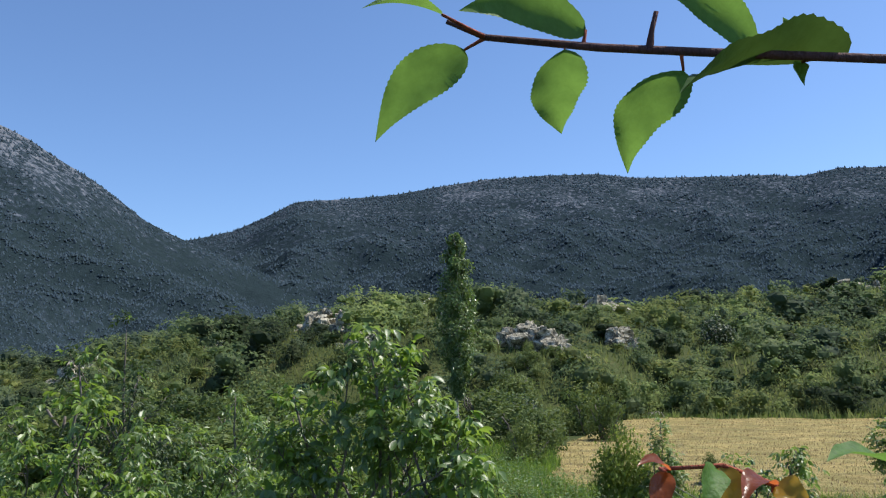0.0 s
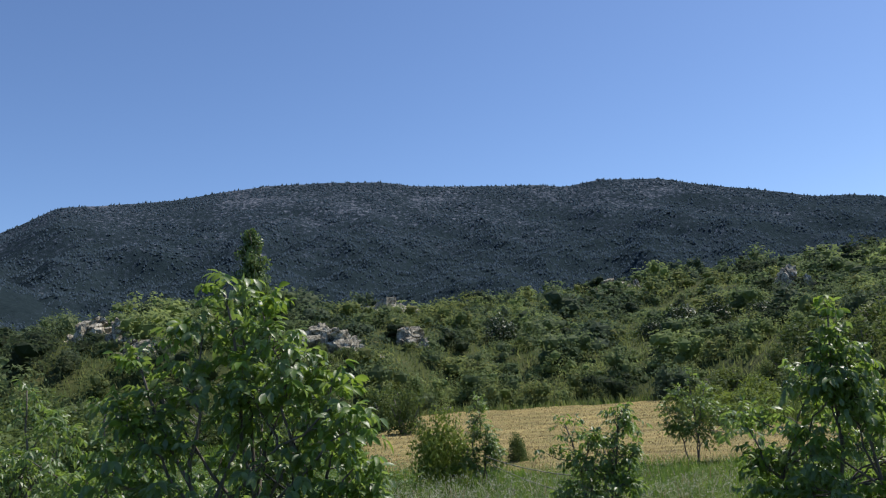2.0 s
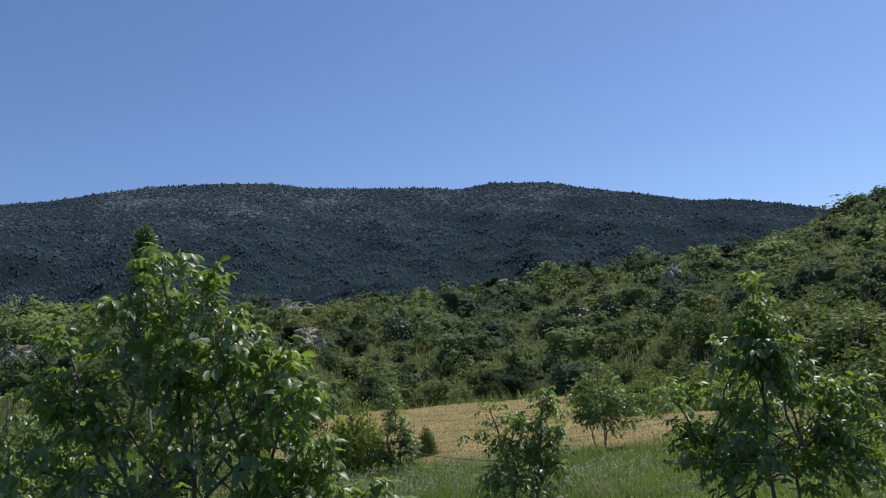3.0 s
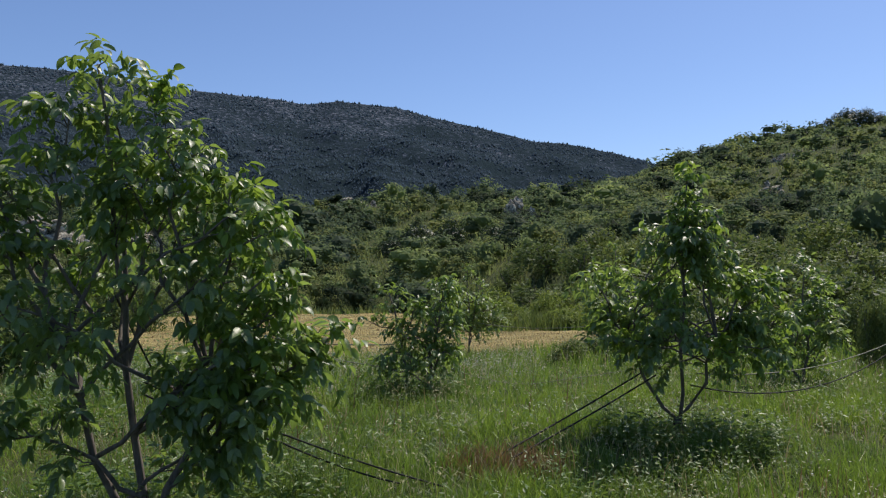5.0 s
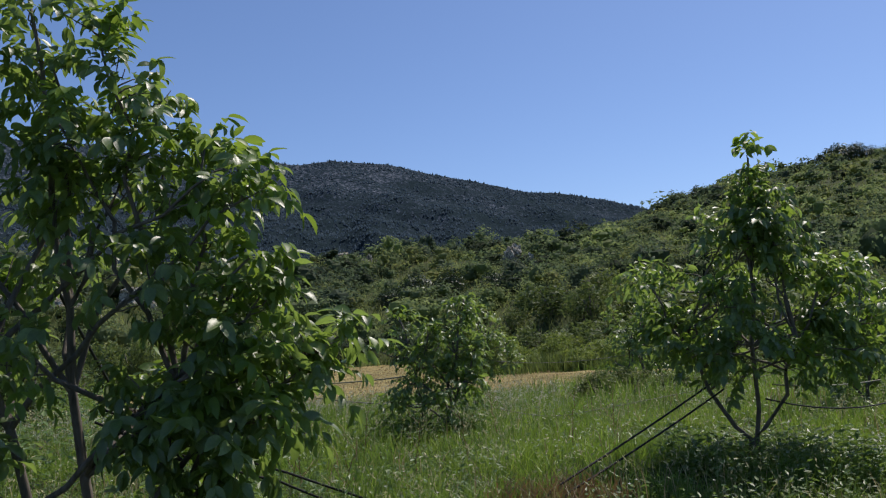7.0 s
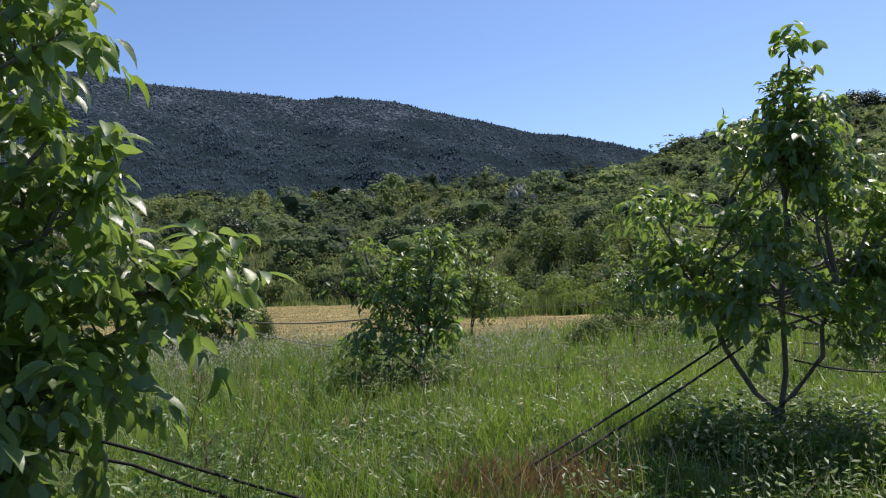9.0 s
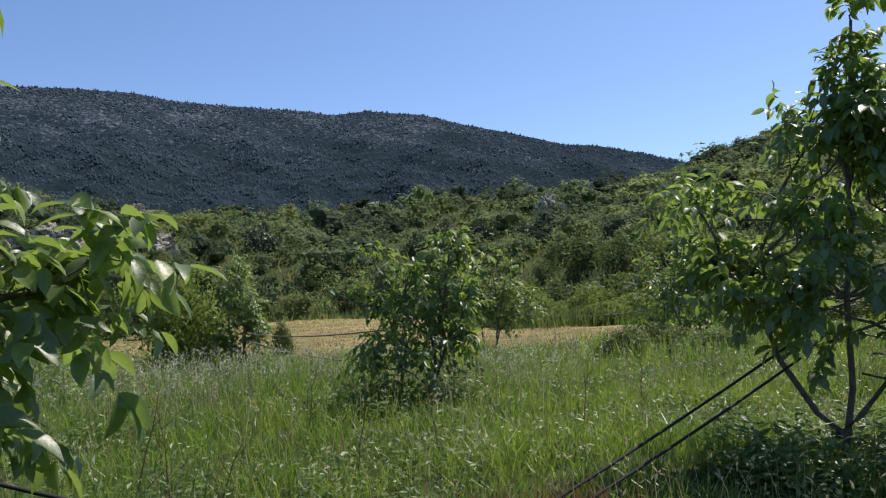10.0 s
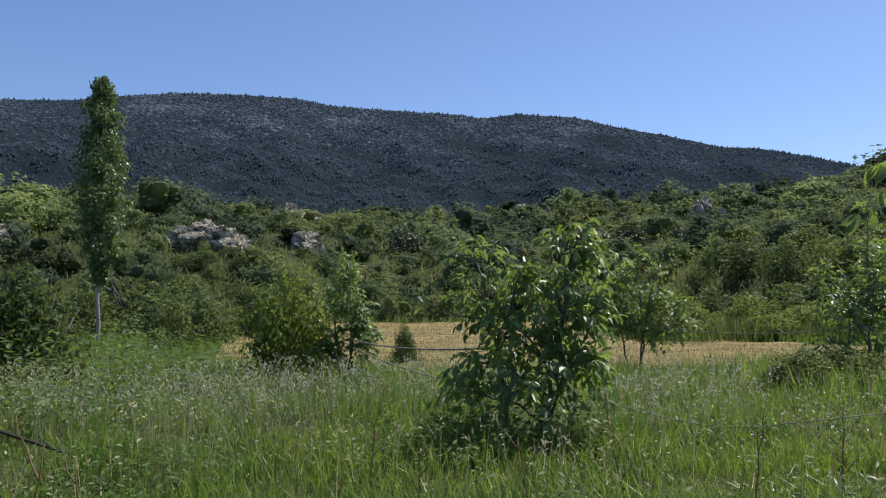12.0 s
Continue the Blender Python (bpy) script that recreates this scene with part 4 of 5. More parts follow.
def sector(count, r0, r1, a0=-50, a1=52):
    r, a = rng.uniform(r0, r1, count), np.radians(rng.uniform(a0, a1, count))
    x, y = 4 + r * np.sin(a), 10.5 + r * np.cos(a)
    return x, y, r


def on_land(x, y, dz=0.0):
    return np.stack([x, y, land(x, y) + dz], 1)


def spikes(base, lean, height, width):
    """Grass blades of one triangle, for grass further off."""
    n = len(base)
    h, w = np.asarray(height)[:, None], np.asarray(width)[:, None]
    th = rng.uniform(0, 2 * math.pi, n)
    side = np.stack([np.cos(th), np.sin(th), 0 * th], 1) * w * 0.5
    v = np.stack([base - side, base + side, base + np.array([0, 0, 1.0]) * h + lean * h * 0.6], 1).reshape(-1, 3)
    return v, np.arange(3 * n).reshape(-1, 3)


def meadow_grass(count, r0, r1, shape, thick):
    x, y, r = sector(count, r0, r1)
    ok = ~in_field(x, y - 0.6)
    x, y, r = x[ok], y[ok], r[ok]
    n = len(x)
    tuft = fractal(x, y, 1.3, 31, 2)
    h = (0.15 + 0.11 * np.clip(tuft, -1, 1.4) + 0.06 * fractal(x, y, 7, 33, 2)) * rng.uniform(0.6, 1.5, n)
    th = rng.uniform(0, 6.283, n)
    lean = np.stack([np.cos(th), np.sin(th), 0 * th], 1) * rng.uniform(0.15, 1.5, (n, 1))
    return shape(on_land(x, y, -0.02), lean, np.clip(h, 0.07, 0.7), thick * (0.004 + 0.0006 * r))


tagged(new("meadow_grass", raw("meadow_grass", *joined([meadow_grass(84000, 2.2, 11, blades, 0.85), meadow_grass(120000, 10, 27, spikes, 1.2)]), MAT_GRASS, False)), "long uncut green meadow grass with yellow tips", "grass", kind="stuff")


def fresh_grass():
    x, y = rng.uniform(2.6, 12, 46000), 13.2 + 8.5 * rng.random(46000) ** 1.4
    ok = fractal(x, y, 2.6, 91, 2) > 0.35 * smooth((y - 14.5) / 3)
    x, y = x[ok], y[ok]
    n = len(x)
    th = rng.uniform(0, 6.283, n)
    lean = np.stack([np.cos(th), np.sin(th), 0 * th], 1) * rng.uniform(0.3, 1.4, (n, 1))
    return blades(on_land(x, y, -0.02), lean, rng.uniform(0.1, 0.28, n), rng.uniform(0.004, 0.009, n))


tagged(new("fresh_grass", raw("fresh_grass", *fresh_grass(), MAT_YOUNG, False)), "bright fresh green grass tufts in the meadow", "grass", kind="stuff")


def bank_grass():
    n = 6000
    x, y = rng.uniform(-8, 14, n), rng.uniform(0, 13, n)
    th = rng.uniform(0, 6.283, n)
    lean = np.stack([np.cos(th), np.sin(th), 0 * th], 1) * rng.uniform(0.1, 1.0, (n, 1))
    return blades(on_land(x, y, -0.02), lean, rng.uniform(0.12, 0.32, n), np.full(n, 0.012))


tagged(new("bank_grass", raw("bank_grass", *bank_grass(), MAT_GRASS, False)), "short green grass on the bank above the meadow", "grass", kind="stuff")


def far_grass():
    g = []
    for x0, x1, y0, y1, n in [(-8, 10, 72.6, 77, 1200), (10.5, 22, 40, 60, 9000), (-6, 3, 29, 40, 5000), (-14, -3, 36, 48, 5000), (15.5, 26, 26, 40, 6000), (8, 15.5, 24, 31, 3000), (-24, -4, 20, 38, 8000)]:
        g.append(np.stack([rng.uniform(x0, x1, n), rng.uniform(y0, y1, n)], 1))
    p = np.concatenate(g)
    p = p[~in_field(p[:, 0], p[:, 1])]
    n = len(p)
    th = rng.uniform(0, 6.283, n)
    lean = np.stack([np.cos(th), np.sin(th), 0 * th], 1) * rng.uniform(0.2, 0.9, (n, 1))
    return spikes(on_land(p[:, 0], p[:, 1], -0.03), lean, rng.uniform(0.22, 0.5, n), rng.uniform(0.025, 0.045, n))


tagged(new("rough_grass", raw("rough_grass", *far_grass(), MAT_GRASS, False)), "rough tall green grass round the cut field", "grass", kind="stuff")


def hill_grass():
    a, r = np.radians(rng.uniform(-45, 50, 60000)), 50 * 5 ** rng.random(60000)
    x, y = 4 + r * np.sin(a), 12 + r * np.cos(a)
    k = y > foot(x) - 4
    x, y, r = x[k], y[k], r[k]
    lean = rng.normal(0, 0.5, (len(x), 3)) * np.array([1, 1, 0])
    return spikes(on_land(x, y, -0.03), lean, rng.uniform(0.3, 0.9, len(x)), 0.05 + 0.0016 * r)


tagged(new("hillside_grass", raw("hillside_grass", *hill_grass(), SCRUB_KINDS[4], False)), "rough green and olive growth between the hillside bushes", "grass", kind="stuff")


def dry_grass():
    x, y, r = sector(6000, 3, 26)
    ok = (fractal(x, y, 2.4, 41, 2) > 0.15) & ~in_field(x, y)
    x, y, r = x[ok], y[ok], r[ok]
    fx, fy = rng.uniform(-8, 17, 26000), rng.uniform(29, 73, 26000)
    k = in_field(fx, fy)
    fx, fy = fx[k], fy[k]
    th = rng.uniform(0, 6.283, len(x) + len(fx))
    lean = np.stack([np.cos(th), np.sin(th), 0 * th], 1) * rng.uniform(0.2, 1.0, (len(th), 1))
    h = np.concatenate([rng.uniform(0.2, 0.5, len(x)), rng.uniform(0.05, 0.14, len(fx))])
    w = np.concatenate([0.004 + 0.0006 * r, np.full(len(fx), 0.03)])
    return blades(np.concatenate([on_land(x, y), on_land(fx, fy, 0.02)]), lean, h, w)


tagged(new("dry_grass", raw("dry_grass", *dry_grass(), MAT_DRY, False)), "dry straw-coloured stalks and stubble", "grass", kind="stuff")


def seed_heads(count):
    x, y, r = sector(count, 2.5, 24)
    ok = (fractal(x, y, 3.2, 43, 2) > 0.0) & ~in_field(x, y)
    x, y, r = x[ok], y[ok], r[ok]
    n = len(x)
    p = on_land(x, y)
    h = rng.uniform(0.2, 0.48, n)
    lean = rng.normal(0, 0.4, (n, 3)) * np.array([1, 1, 0])
    stalk = blades(p, lean, h, 0.002 + 0.0002 * r, 0.1)
    top = p + np.stack([lean[:, 0] * h * 0.5, lean[:, 1] * h * 0.5, h * 0.93], 1)
    sets = [stalk]
    for _ in range(3):
        sets.append(small_leaves(top - np.array([0, 0, 0.05]) * rng.uniform(0, 1, (n, 1)), unit(rng.normal(0, 0.6, (n, 3)) + np.array([0, 0, 0.8])), unit(rng.normal(0, 1, (n, 3))), rng.uniform(0.02, 0.05, n), rng.uniform(0.008, 0.016, n)))
    return joined(sets)


tagged(new("seed_heads", raw("seed_heads", *seed_heads(12000), MAT_SEED, False)), "pale seed heads on thin grass stalks", "grass", kind="stuff")


def weeds(x, y, tall, per, size):
    """Leafy herbs: leaves up a thin stalk."""
    n = len(x)
    p = np.repeat(on_land(x, y), per, 0)
    h = np.repeat(tall, per) * np.tile(np.linspace(0.12, 1.0, per), n)
    a = rng.uniform(0, 6.283, n * per)
    d = np.stack([np.cos(a), np.sin(a), rng.uniform(-0.1, 0.6, n * per)], 1)
    base = p + np.stack([0.02 * d[:, 0] + rng.normal(0, 0.02, n * per), 0.02 * d[:, 1] + rng.normal(0, 0.02, n * per), h], 1)
    ln = size * rng.uniform(0.6, 1.3, n * per)
    leaf = small_leaves(base, d, np.array([0, 0, 1.0]) + rng.normal(0, 0.3, d.shape), ln, ln * 0.42)
    stalk = blades(on_land(x, y), rng.normal(0, 0.05, (n, 3)) * np.array([1, 1, 0]), tall, np.full(n, 0.006), 0.1)
    return joined([leaf, stalk])


wx, wy, wr = sector(26000, 3, 25)
wk = (fractal(wx, wy, 2.8, 51, 2) > 0.15) & ~in_field(wx, wy)
tagged(new("meadow_weeds", raw("meadow_weeds", *weeds(wx[wk], wy[wk], rng.uniform(0.08, 0.36, wk.sum()), 7, 0.055), MAT_WEED, False)), "leafy green weeds among the meadow grass", "weeds", kind="stuff")


def patch(cx, cy, rx, ry, n):
    r, a = np.sqrt(rng.uniform(0, 1, n)), rng.uniform(0, 6.283, n)
    return cx + rx * r * np.cos(a), cy + ry * r * np.sin(a)


for cx, cy, rx, ry, n in [(7.15, 17.5, 1.1, 0.6, 360), (2.2, 15.75, 1.2, 0.5, 300), (4.6, 21.1, 0.8, 0.5, 160)]:
    px, py = patch(cx, cy, rx, ry, n)
    tagged(new("weed_clump", raw("weed_clump", *weeds(px, py, rng.uniform(0.1, 0.34, n) * (1.7 if cx < 3 else 1.0), 10, 0.075), MAT_WEED, False)), "dark leafy weeds growing round a tree foot", "weeds", kind="stuff")
px, py = patch(4.95, 16.75, 0.6, 0.45, 700)
pl = rng.normal(0, 0.5, (700, 3)) * np.array([1, 1, 0])
tagged(new("rusty_weeds", raw("rusty_weeds", *blades(on_land(px, py), pl, rng.uniform(0.1, 0.32, 700), np.full(700, 0.01)), MAT_RUST, False)), "reddish brown withered weed patch in the grass", "weeds", kind="stuff")
px, py = patch(7.2, 15.3, 1.0, 0.3, 26)
pl = rng.normal(0, 0.15, (26, 3)) * np.array([1, 1, 0])
tagged(new("dead_stalks", raw("dead_stalks", *blades(on_land(px, py), pl, rng.uniform(0.3, 0.55, 26), np.full(26, 0.012), 0.1), MAT_RUST, False)), "dark dead stalks standing in the grass", "weeds", kind="stuff")
qx, qy = patch(3.2, 16.0, 0.4, 0.3, 60)
ql = rng.normal(0.25, 0.2, (60, 3)) * np.array([1, 1, 0])
tagged(new("tall_stalks", raw("tall_stalks", *joined([blades(on_land(qx, qy), ql, rng.uniform(0.5, 0.95, 60), np.full(60, 0.008), 0.1), weeds(qx, qy, rng.uniform(0.4, 0.8, 60), 8, 0.05)]), MAT_WEED, False)), "tall thin green stalks beside a walnut tree", "weeds", kind="stuff")


def plumes(x, y):
    """Thin stalks with a loose grey head."""
    n = len(x)
    h = rng.uniform(0.25, 0.55, n)
    lean = rng.normal(0, 0.25, (n, 3)) * np.array([1, 1, 0])
    p = on_land(x, y)
    top = p + np.stack([lean[:, 0] * h * 0.5, lean[:, 1] * h * 0.5, h * 0.9], 1)
    sets = [spikes(p, lean, h, np.full(n, 0.0035))]
    for _ in range(5):
        sets.append(small_leaves(top + rng.normal(0, 0.03, (n, 3)), unit(rng.normal(0, 0.6, (n, 3)) + np.array([0, 0, 0.7])), unit(rng.normal(0, 1, (n, 3))), rng.uniform(0.025, 0.055, n), rng.uniform(0.007, 0.016, n)))
    return joined(sets)


for cx, cy, rx, ry, n, mat, text in [(2.6, 23.4, 2.2, 1.5, 340, MAT_MAUVE, "greyish pale"), (0.9, 22.3, 1.9, 1.7, 300, MAT_MAUVE, "greyish pale"), (5.6, 22.6, 1.4, 0.8, 200, MAT_MAUVE, "greyish pale"), (-0.6, 23.2, 0.6, 0.4, 120, MAT_SEED, "dry straw-coloured")]:
    px, py = patch(cx, cy, rx, ry, n)
    tagged(new("seed_plumes", raw("seed_plumes", *plumes(px, py), mat, False)), text + " seed plumes standing in the grass", "grass", kind="stuff")


def weed_stalk(x, y, tall, bow):
    """A tall dry weed: a bowed stalk and side shoots with small pods."""
    root = new("dry_weed")
    root.location = (x, y, float(land(x, y)))
    tagged(root, "tall thin brownish weed stalk with bare side shoots", "weed", "dry weeds in the grass")
    line = bent((0, 0, -0.03), (bow, 0.05, tall), 9, wob=0.008)
    part("stalk", raw("stalk", *tube(line, np.linspace(0.0055, 0.002, 9), 6), MAT_RUST), root)
    pods = []
    for k in range(5):
        p = line[3 + k]
        q = p + np.array([0.16 * math.cos(2.2 * k), 0.16 * math.sin(2.2 * k), 0.16]) * rng.uniform(0.5, 1.1)
        part("side_shoot", raw("side_shoot", *tube(bent(p, q, 5, wob=0.004), np.linspace(0.003, 0.0012, 5), 5), MAT_RUST), root)
        pods.append(p + (q - p) * rng.uniform(0.3, 1.0, (6, 1)))
    pods = np.concatenate(pods)
    n = len(pods)
    part("pods", raw("pods", *small_leaves(pods, rng.normal(0, 1, (n, 3)), rng.normal(0, 1, (n, 3)), rng.uniform(0.015, 0.03, n), rng.uniform(0.006, 0.01, n)), MAT_WEED, False), root, kind="stuff")


for wx0, wy0, tall, bow in [(2.9, 16.9, 0.86, 0.16), (3.25, 16.95, 0.6, 0.2), (3.05, 17.3, 0.7, -0.1), (4.0, 18.2, 0.6, 0.1), (4.6, 18.6, 0.55, -0.08), (5.7, 18.9, 0.65, 0.1), (6.3, 19.3, 0.6, 0.05), (3.6, 19.6, 0.7, 0.12), (5.2, 20.0, 0.6, -0.1)]:
    weed_stalk(wx0, wy0, tall, bow)


def flowers(count):
    x, y, r = sector(count, 3, 16, -35, 45)
    ok = fractal(x, y, 2.2, 61, 2) > 0.3
    x, y = x[ok], y[ok]
    n = len(x)
    p = on_land(x, y, 0) + np.stack([0 * x, 0 * x, rng.uniform(0.22, 0.42, n)], 1)
    sets = []
    for k in range(5):
        a = k * 1.257
        sets.append(small_leaves(p, np.tile([math.cos(a), math.sin(a), 0.25], (n, 1)), np.tile([0, 0, 1.0], (n, 1)), np.full(n, 0.013), np.full(n, 0.01)))
    return joined(sets)


tagged(new("white_flowers", raw("white_flowers", *flowers(1400), MAT_PETAL, False)), "tiny white flowers scattered in the grass", "flowers", kind="stuff")


def tall_herbs(x0, x1, y0, y1, n, low, high, size):
    x, y = rng.uniform(x0, x1, n), rng.uniform(y0, y1, n)
    ok = (fractal(x, y, 3.0, 71, 2) > 0.0) & ~in_field(x, y)
    x, y = x[ok], y[ok]
    tall = rng.uniform(low, high, len(x)) * (0.8 + 0.3 * np.clip(fractal(x, y, 4.0, 73, 2), -1, 1))
    return weeds(x, y, tall, 12, size)


tagged(new("tall_herbs", raw("tall_herbs", *tall_herbs(-10, 1.2, 19, 35, 3600, 0.3, 0.95, 0.1), MAT_WEED, False)), "tall leafy green herbs beside the cut field", "weeds", kind="stuff")
def tall_tufts():
    cx, cy = rng.uniform(9.2, 18.5, 150), rng.uniform(44, 60, 150)
    x = np.repeat(cx, 60) + rng.normal(0, 0.55, 9000)
    y = np.repeat(cy, 60) + rng.normal(0, 0.4, 9000)
    th = rng.uniform(0, 6.283, 9000)
    lean = np.stack([np.cos(th), np.sin(th), 0 * th], 1) * rng.uniform(0.1, 0.8, (9000, 1))
    h = np.repeat(rng.uniform(0.3, 1.1, 150), 60) * rng.uniform(0.6, 1.1, 9000)
    return blades(on_land(x, y, -0.03), lean, h, np.full(9000, 0.045))


tagged(new("tall_grass", raw("tall_grass", *tall_tufts(), MAT_SHRUB, False)), "tall feathery yellow-green grass at the hill foot", "grass", kind="stuff")


# ---- hoses ----
def hose(points, radius, mat, label, sag=0.0):
    line = np.concatenate([bent(points[k], points[k + 1], 14, sag)[(1 if k else 0):] for k in range(len(points) - 1)])
    ob = new("hose", raw("hose", *tube(line, radius, 7), mat))
    return tagged(ob, label, "hose", "hoses strung between the trees")


hose([(6.9, 18.0, 1.03), (4.95, 16.9, 0.36), (4.75, 16.8, 0.26)], 0.009, MAT_HOSE, "taut black irrigation hose running down to the grass", 0.012)
hose([(6.92, 17.9, 0.95), (5.05, 16.85, 0.33), (4.85, 16.72, 0.22)], 0.009, MAT_HOSE, "taut black irrigation hose running down to the grass", 0.015)
hose([(7.3, 17.7, 0.98), (12.2, 20.65, 1.2)], 0.007, MAT_GREY_HOSE, "sagging pale hose strung from a tree to a sapling", 0.22)
hose([(7.25, 17.75, 0.85), (12.2, 20.65, 1.16)], 0.008, MAT_HOSE, "sagging dark hose strung from a tree to a sapling", 0.4)
hose([(12.2, 20.65, 1.2), (13.6, 19.65, 1.35)], 0.007, MAT_GREY_HOSE, "pale hose strung from a sapling to a tree", 0.05)
hose([(1.95, 15.4, 1.3), (2.97, 15.8, 0.8), (4.3, 16.3, 0.22)], 0.008, MAT_HOSE, "black irrigation hose leaving a walnut tree", 0.02)
hose([(1.95, 15.35, 1.22), (2.92, 15.75, 0.76), (3.9, 16.15, 0.3)], 0.008, MAT_HOSE, "black irrigation hose leaving a walnut tree", 0.03)
hose([(1.6, 15.9, 2.0), (1.3, 20.7, 0.3)], 0.011, MAT_HOSE, "dark hose running from a walnut tree down into the grass", 0.04)
hose([(2.15, 27.1, 0.85), (4.3, 21.4, 1.08)], 0.009, MAT_GREY_HOSE, "pale hose strung between two walnut trees", 0.06)
hose([(2.15, 27.1, 0.75), (4.75, 21.3, 0.7)], 0.009, MAT_GREY_HOSE, "slack pale hose strung between two walnut trees", 0.1)
hose([(4.9, 21.3, 0.8), (6.0, 21.5, 0.46), (6.7, 21.5, 0.46), (10.85, 21.6, 1.0)], 0.005, MAT_GREY_HOSE, "sagging pale hose strung between two walnut trees", 0.03)
hose([(6.98, 30.45, 0.95), (9.85, 27.5, 1.0)], 0.007, MAT_GREY_HOSE, "pale hose strung before the cut field", 0.15)


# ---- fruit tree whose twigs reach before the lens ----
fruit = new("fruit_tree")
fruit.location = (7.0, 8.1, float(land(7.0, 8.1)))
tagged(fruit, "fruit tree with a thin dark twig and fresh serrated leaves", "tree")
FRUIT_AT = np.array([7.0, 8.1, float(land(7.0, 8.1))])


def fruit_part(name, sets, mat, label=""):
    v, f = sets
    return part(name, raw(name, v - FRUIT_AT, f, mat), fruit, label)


fruit_part("trunk", tube(bent((7.0, 8.1, FRUIT_AT[2] - 0.1), (7.05, 8.15, 3.9), 8, wob=0.02), np.linspace(0.06, 0.02, 8), 10), MAT_TWIG)
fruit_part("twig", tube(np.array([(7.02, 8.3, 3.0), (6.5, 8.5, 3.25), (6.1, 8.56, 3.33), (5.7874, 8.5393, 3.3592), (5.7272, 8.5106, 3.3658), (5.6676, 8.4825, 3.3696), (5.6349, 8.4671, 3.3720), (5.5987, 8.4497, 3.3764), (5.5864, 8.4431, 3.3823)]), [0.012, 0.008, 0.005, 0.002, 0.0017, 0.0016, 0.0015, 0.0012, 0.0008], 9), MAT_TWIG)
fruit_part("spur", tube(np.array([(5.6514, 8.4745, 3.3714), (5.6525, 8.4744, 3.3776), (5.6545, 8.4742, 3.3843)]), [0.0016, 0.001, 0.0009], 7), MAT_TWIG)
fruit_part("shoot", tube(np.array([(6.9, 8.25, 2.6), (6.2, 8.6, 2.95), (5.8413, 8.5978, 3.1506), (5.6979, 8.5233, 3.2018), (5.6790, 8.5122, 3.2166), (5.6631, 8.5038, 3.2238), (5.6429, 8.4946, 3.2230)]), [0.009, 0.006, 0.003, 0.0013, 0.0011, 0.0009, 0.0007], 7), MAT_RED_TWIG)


def blade_leaf(base, tip, width, face, arch, side=0.11):
    """One serrated leaf: arched along its midrib, folded, with a toothed edge."""
    base, tip = np.array(base), np.array(tip)
    ax = tip - base
    L = np.linalg.norm(ax)
    a, s, n = (q[0] for q in leaf_frames(ax[None], np.array(face, float)[None]))
    rows, v, f = 45, [], []
    for i in range(rows):
        t = i / (rows - 1)
        w = width * 0.5 * (math.sin(math.pi * t ** 0.62) ** 0.9) * (1 - 0.35 * t * t) * (1 + (0.035 if i % 2 else -0.02))
        c = base + a * L * t + n * (arch * L * 4 * t * (1 - t)) + s * (side * L * math.sin(3.1 * t))
        for u in (-1.0, -0.55, 0.0, 0.55, 1.0):
            v.append(c + s * w * u + n * (0.42 * w * abs(u) ** 1.4 + 0.09 * w * math.sin(16 * t + 3 * u) * abs(u)))
    for i in range(rows - 1):
        for j in range(4):
            p = i * 5 + j
            f += [(p, p + 1, p + 6), (p, p + 6, p + 5)]
    return np.array(v), np.array(f)


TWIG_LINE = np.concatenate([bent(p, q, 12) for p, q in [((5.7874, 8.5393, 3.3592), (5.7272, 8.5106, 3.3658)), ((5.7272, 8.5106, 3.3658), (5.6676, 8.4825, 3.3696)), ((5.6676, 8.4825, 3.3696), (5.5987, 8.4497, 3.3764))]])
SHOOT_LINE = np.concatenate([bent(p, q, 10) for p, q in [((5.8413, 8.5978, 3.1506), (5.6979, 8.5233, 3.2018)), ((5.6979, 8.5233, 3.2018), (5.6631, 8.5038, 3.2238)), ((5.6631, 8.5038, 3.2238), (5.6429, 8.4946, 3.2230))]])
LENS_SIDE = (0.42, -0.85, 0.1)
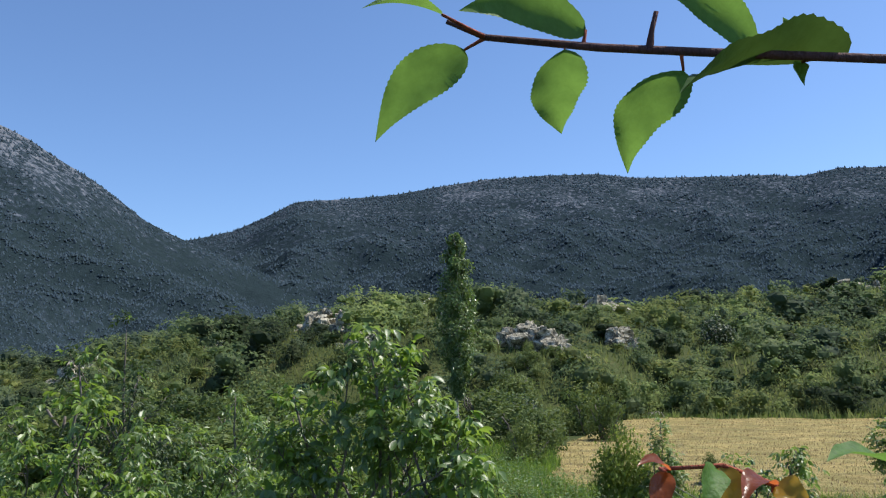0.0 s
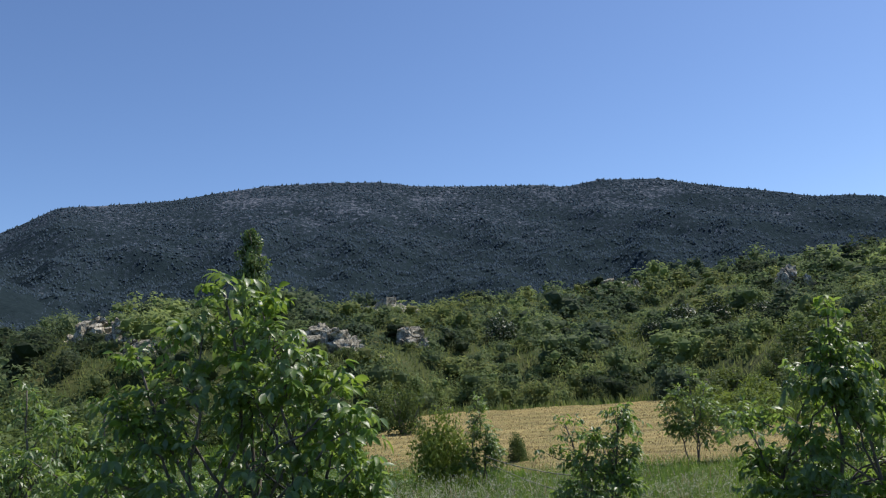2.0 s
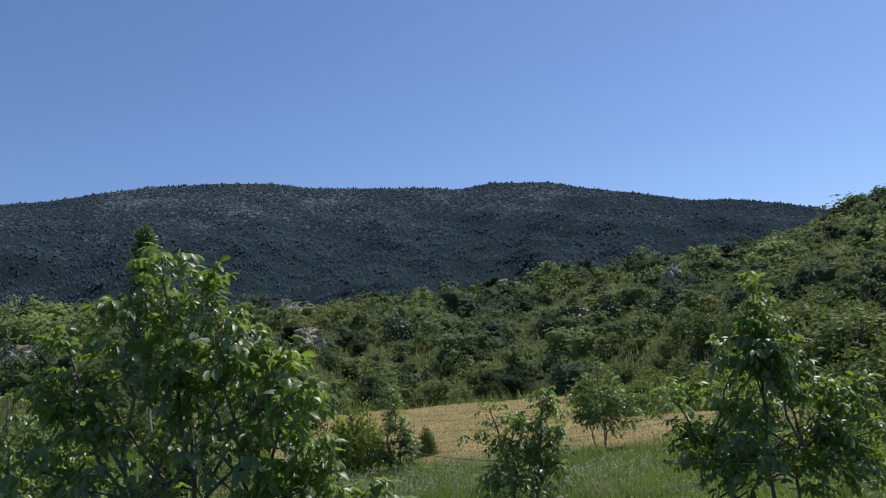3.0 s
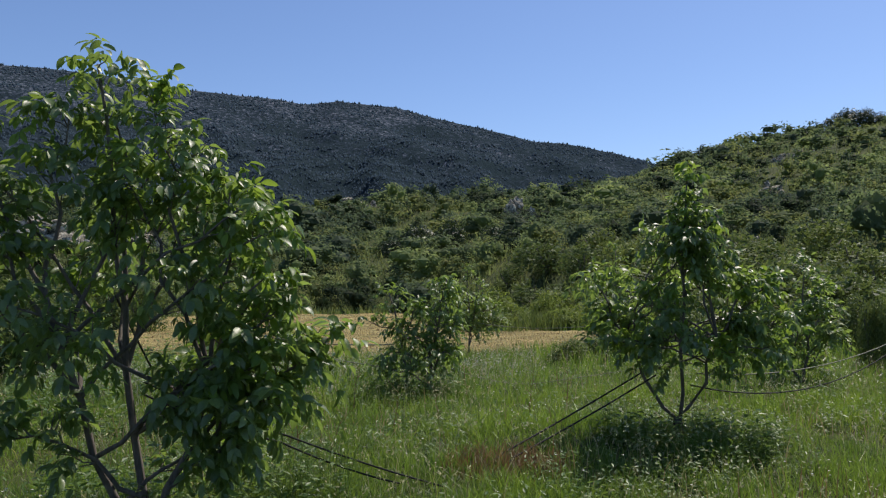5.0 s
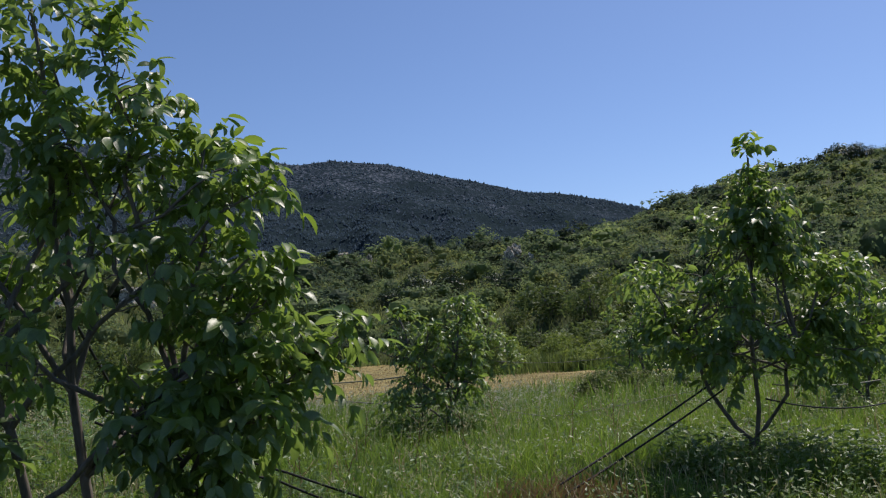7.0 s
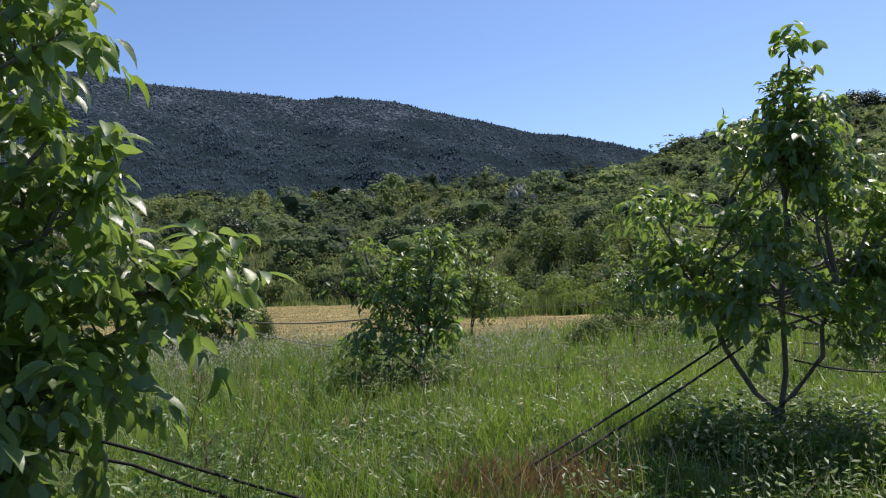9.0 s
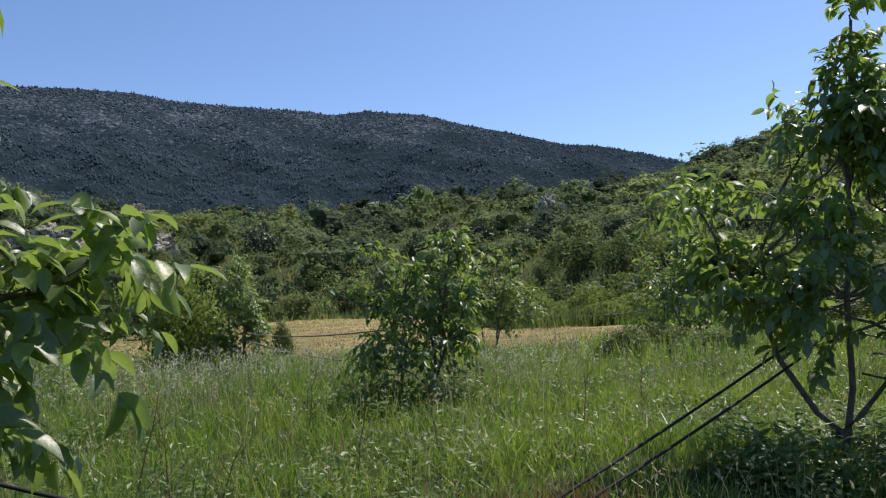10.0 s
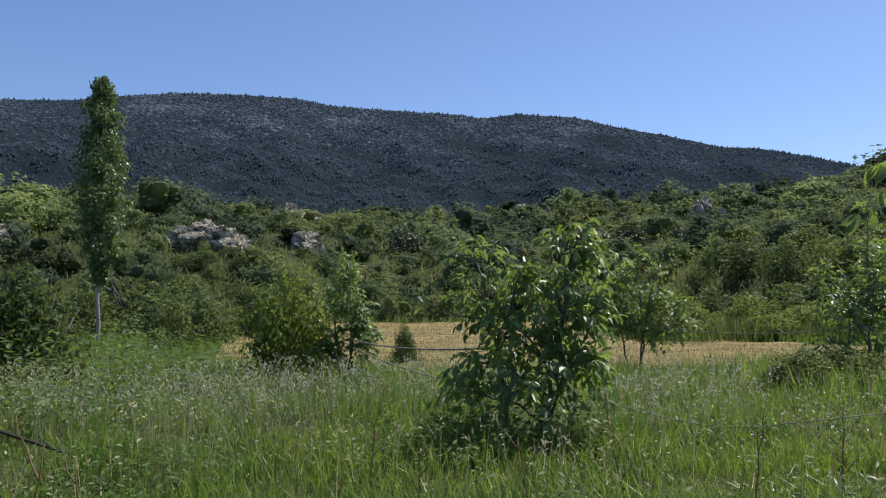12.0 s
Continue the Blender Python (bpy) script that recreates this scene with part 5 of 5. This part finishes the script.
for b, t, w, face, arch, mat, text in [
        ((5.5875, 8.4566, 3.3764), (5.5490, 8.4576, 3.3466), 0.0195, (0.3, -0.85, -0.5), 0.05, MAT_FRUIT_LEAF, ""),
        ((5.5890, 8.4335, 3.3807), (5.5689, 8.4134, 3.3790), 0.014, (0.3, -0.4, 0.8), 0.08, MAT_FRUIT_LEAF, ""),
        ((5.6311, 8.4649, 3.3785), (5.6014, 8.4191, 3.3734), 0.0155, (0.42, -0.8, -0.25), -0.12, MAT_FRUIT_LEAF, ""),
        ((5.6239, 8.4621, 3.3718), (5.6137, 8.4887, 3.3487), 0.021, (0.45, -0.75, -0.5), 0.04, MAT_FRUIT_LEAF, ""),
        ((5.6616, 8.4808, 3.3632), (5.6370, 8.4956, 3.3315), 0.0215, (0.45, -0.75, -0.5), 0.05, MAT_FRUIT_LEAF, ""),
        ((5.6850, 8.5009, 3.3763), (5.6544, 8.4629, 3.3905), 0.016, (0.42, -0.8, -0.25), -0.12, MAT_FRUIT_LEAF, ""),
        ((5.7153, 8.5155, 3.3705), (5.6643, 8.4515, 3.3456), 0.034, (-0.06, 0.2, 0.95), 0.1, MAT_SHADED_LEAF, "leaf with shade put into its dark colour"),
        ((5.6965, 8.5066, 3.3720), (5.6948, 8.5036, 3.3854), 0.012, (0.42, -0.85, 0.1), 0.05, MAT_FRUIT_LEAF, ""),
        ((5.7000, 8.5087, 3.3688), (5.7004, 8.4996, 3.3569), 0.006, (0.42, -0.85, 0.1), 0.02, MAT_FRUIT_LEAF, ""),
        ((5.6476, 8.4855, 3.2238), (5.6398, 8.4704, 3.2264), 0.006, (0.3, -0.5, 0.8), 0.1, MAT_RED_LEAF, "young red leaf"),
        ((5.6463, 8.4850, 3.2232), (5.6462, 8.4757, 3.2055), 0.009, LENS_SIDE, 0.08, MAT_RED_LEAF, "young red leaf"),
        ((5.6609, 8.5029, 3.2230), (5.6577, 8.4811, 3.2052), 0.011, (0.6, -0.6, 0.3), 0.15, MAT_FRUIT_LEAF, "olive leaf"),
        ((5.6634, 8.5040, 3.2234), (5.6683, 8.4977, 3.2013), 0.013, LENS_SIDE, 0.05, MAT_YELLOW_LEAF, "orange-yellow leaf"),
        ((5.6786, 8.5121, 3.2166), (5.6708, 8.4865, 3.2116), 0.010, (0.2, -0.5, 0.8), 0.15, MAT_RED_LEAF, "young red leaf"),
        ((5.6801, 8.5128, 3.2166), (5.6925, 8.5082, 3.2095), 0.012, (0.3, -0.8, 0.5), 0.12, MAT_YELLOW_LEAF, "orange-yellow leaf"),
        ((5.7202, 8.5416, 3.2210), (5.6971, 8.5081, 3.2253), 0.014, (0.1, -0.25, 0.95), 0.06, MAT_FRUIT_LEAF, "")]:
    fruit_part("leaf", blade_leaf(b, t, w, face, arch, 0.22 if w == 0.0215 else 0.11), mat, text)
    lines = TWIG_LINE if b[2] > 3.3 else SHOOT_LINE
    near = lines[np.argmin(np.linalg.norm(lines - np.array(b), axis=1))]
    fruit_part("petiole", tube(bent(near, b, 4), [0.0009, 0.0007, 0.0006, 0.0005], 6), MAT_RED_TWIG)
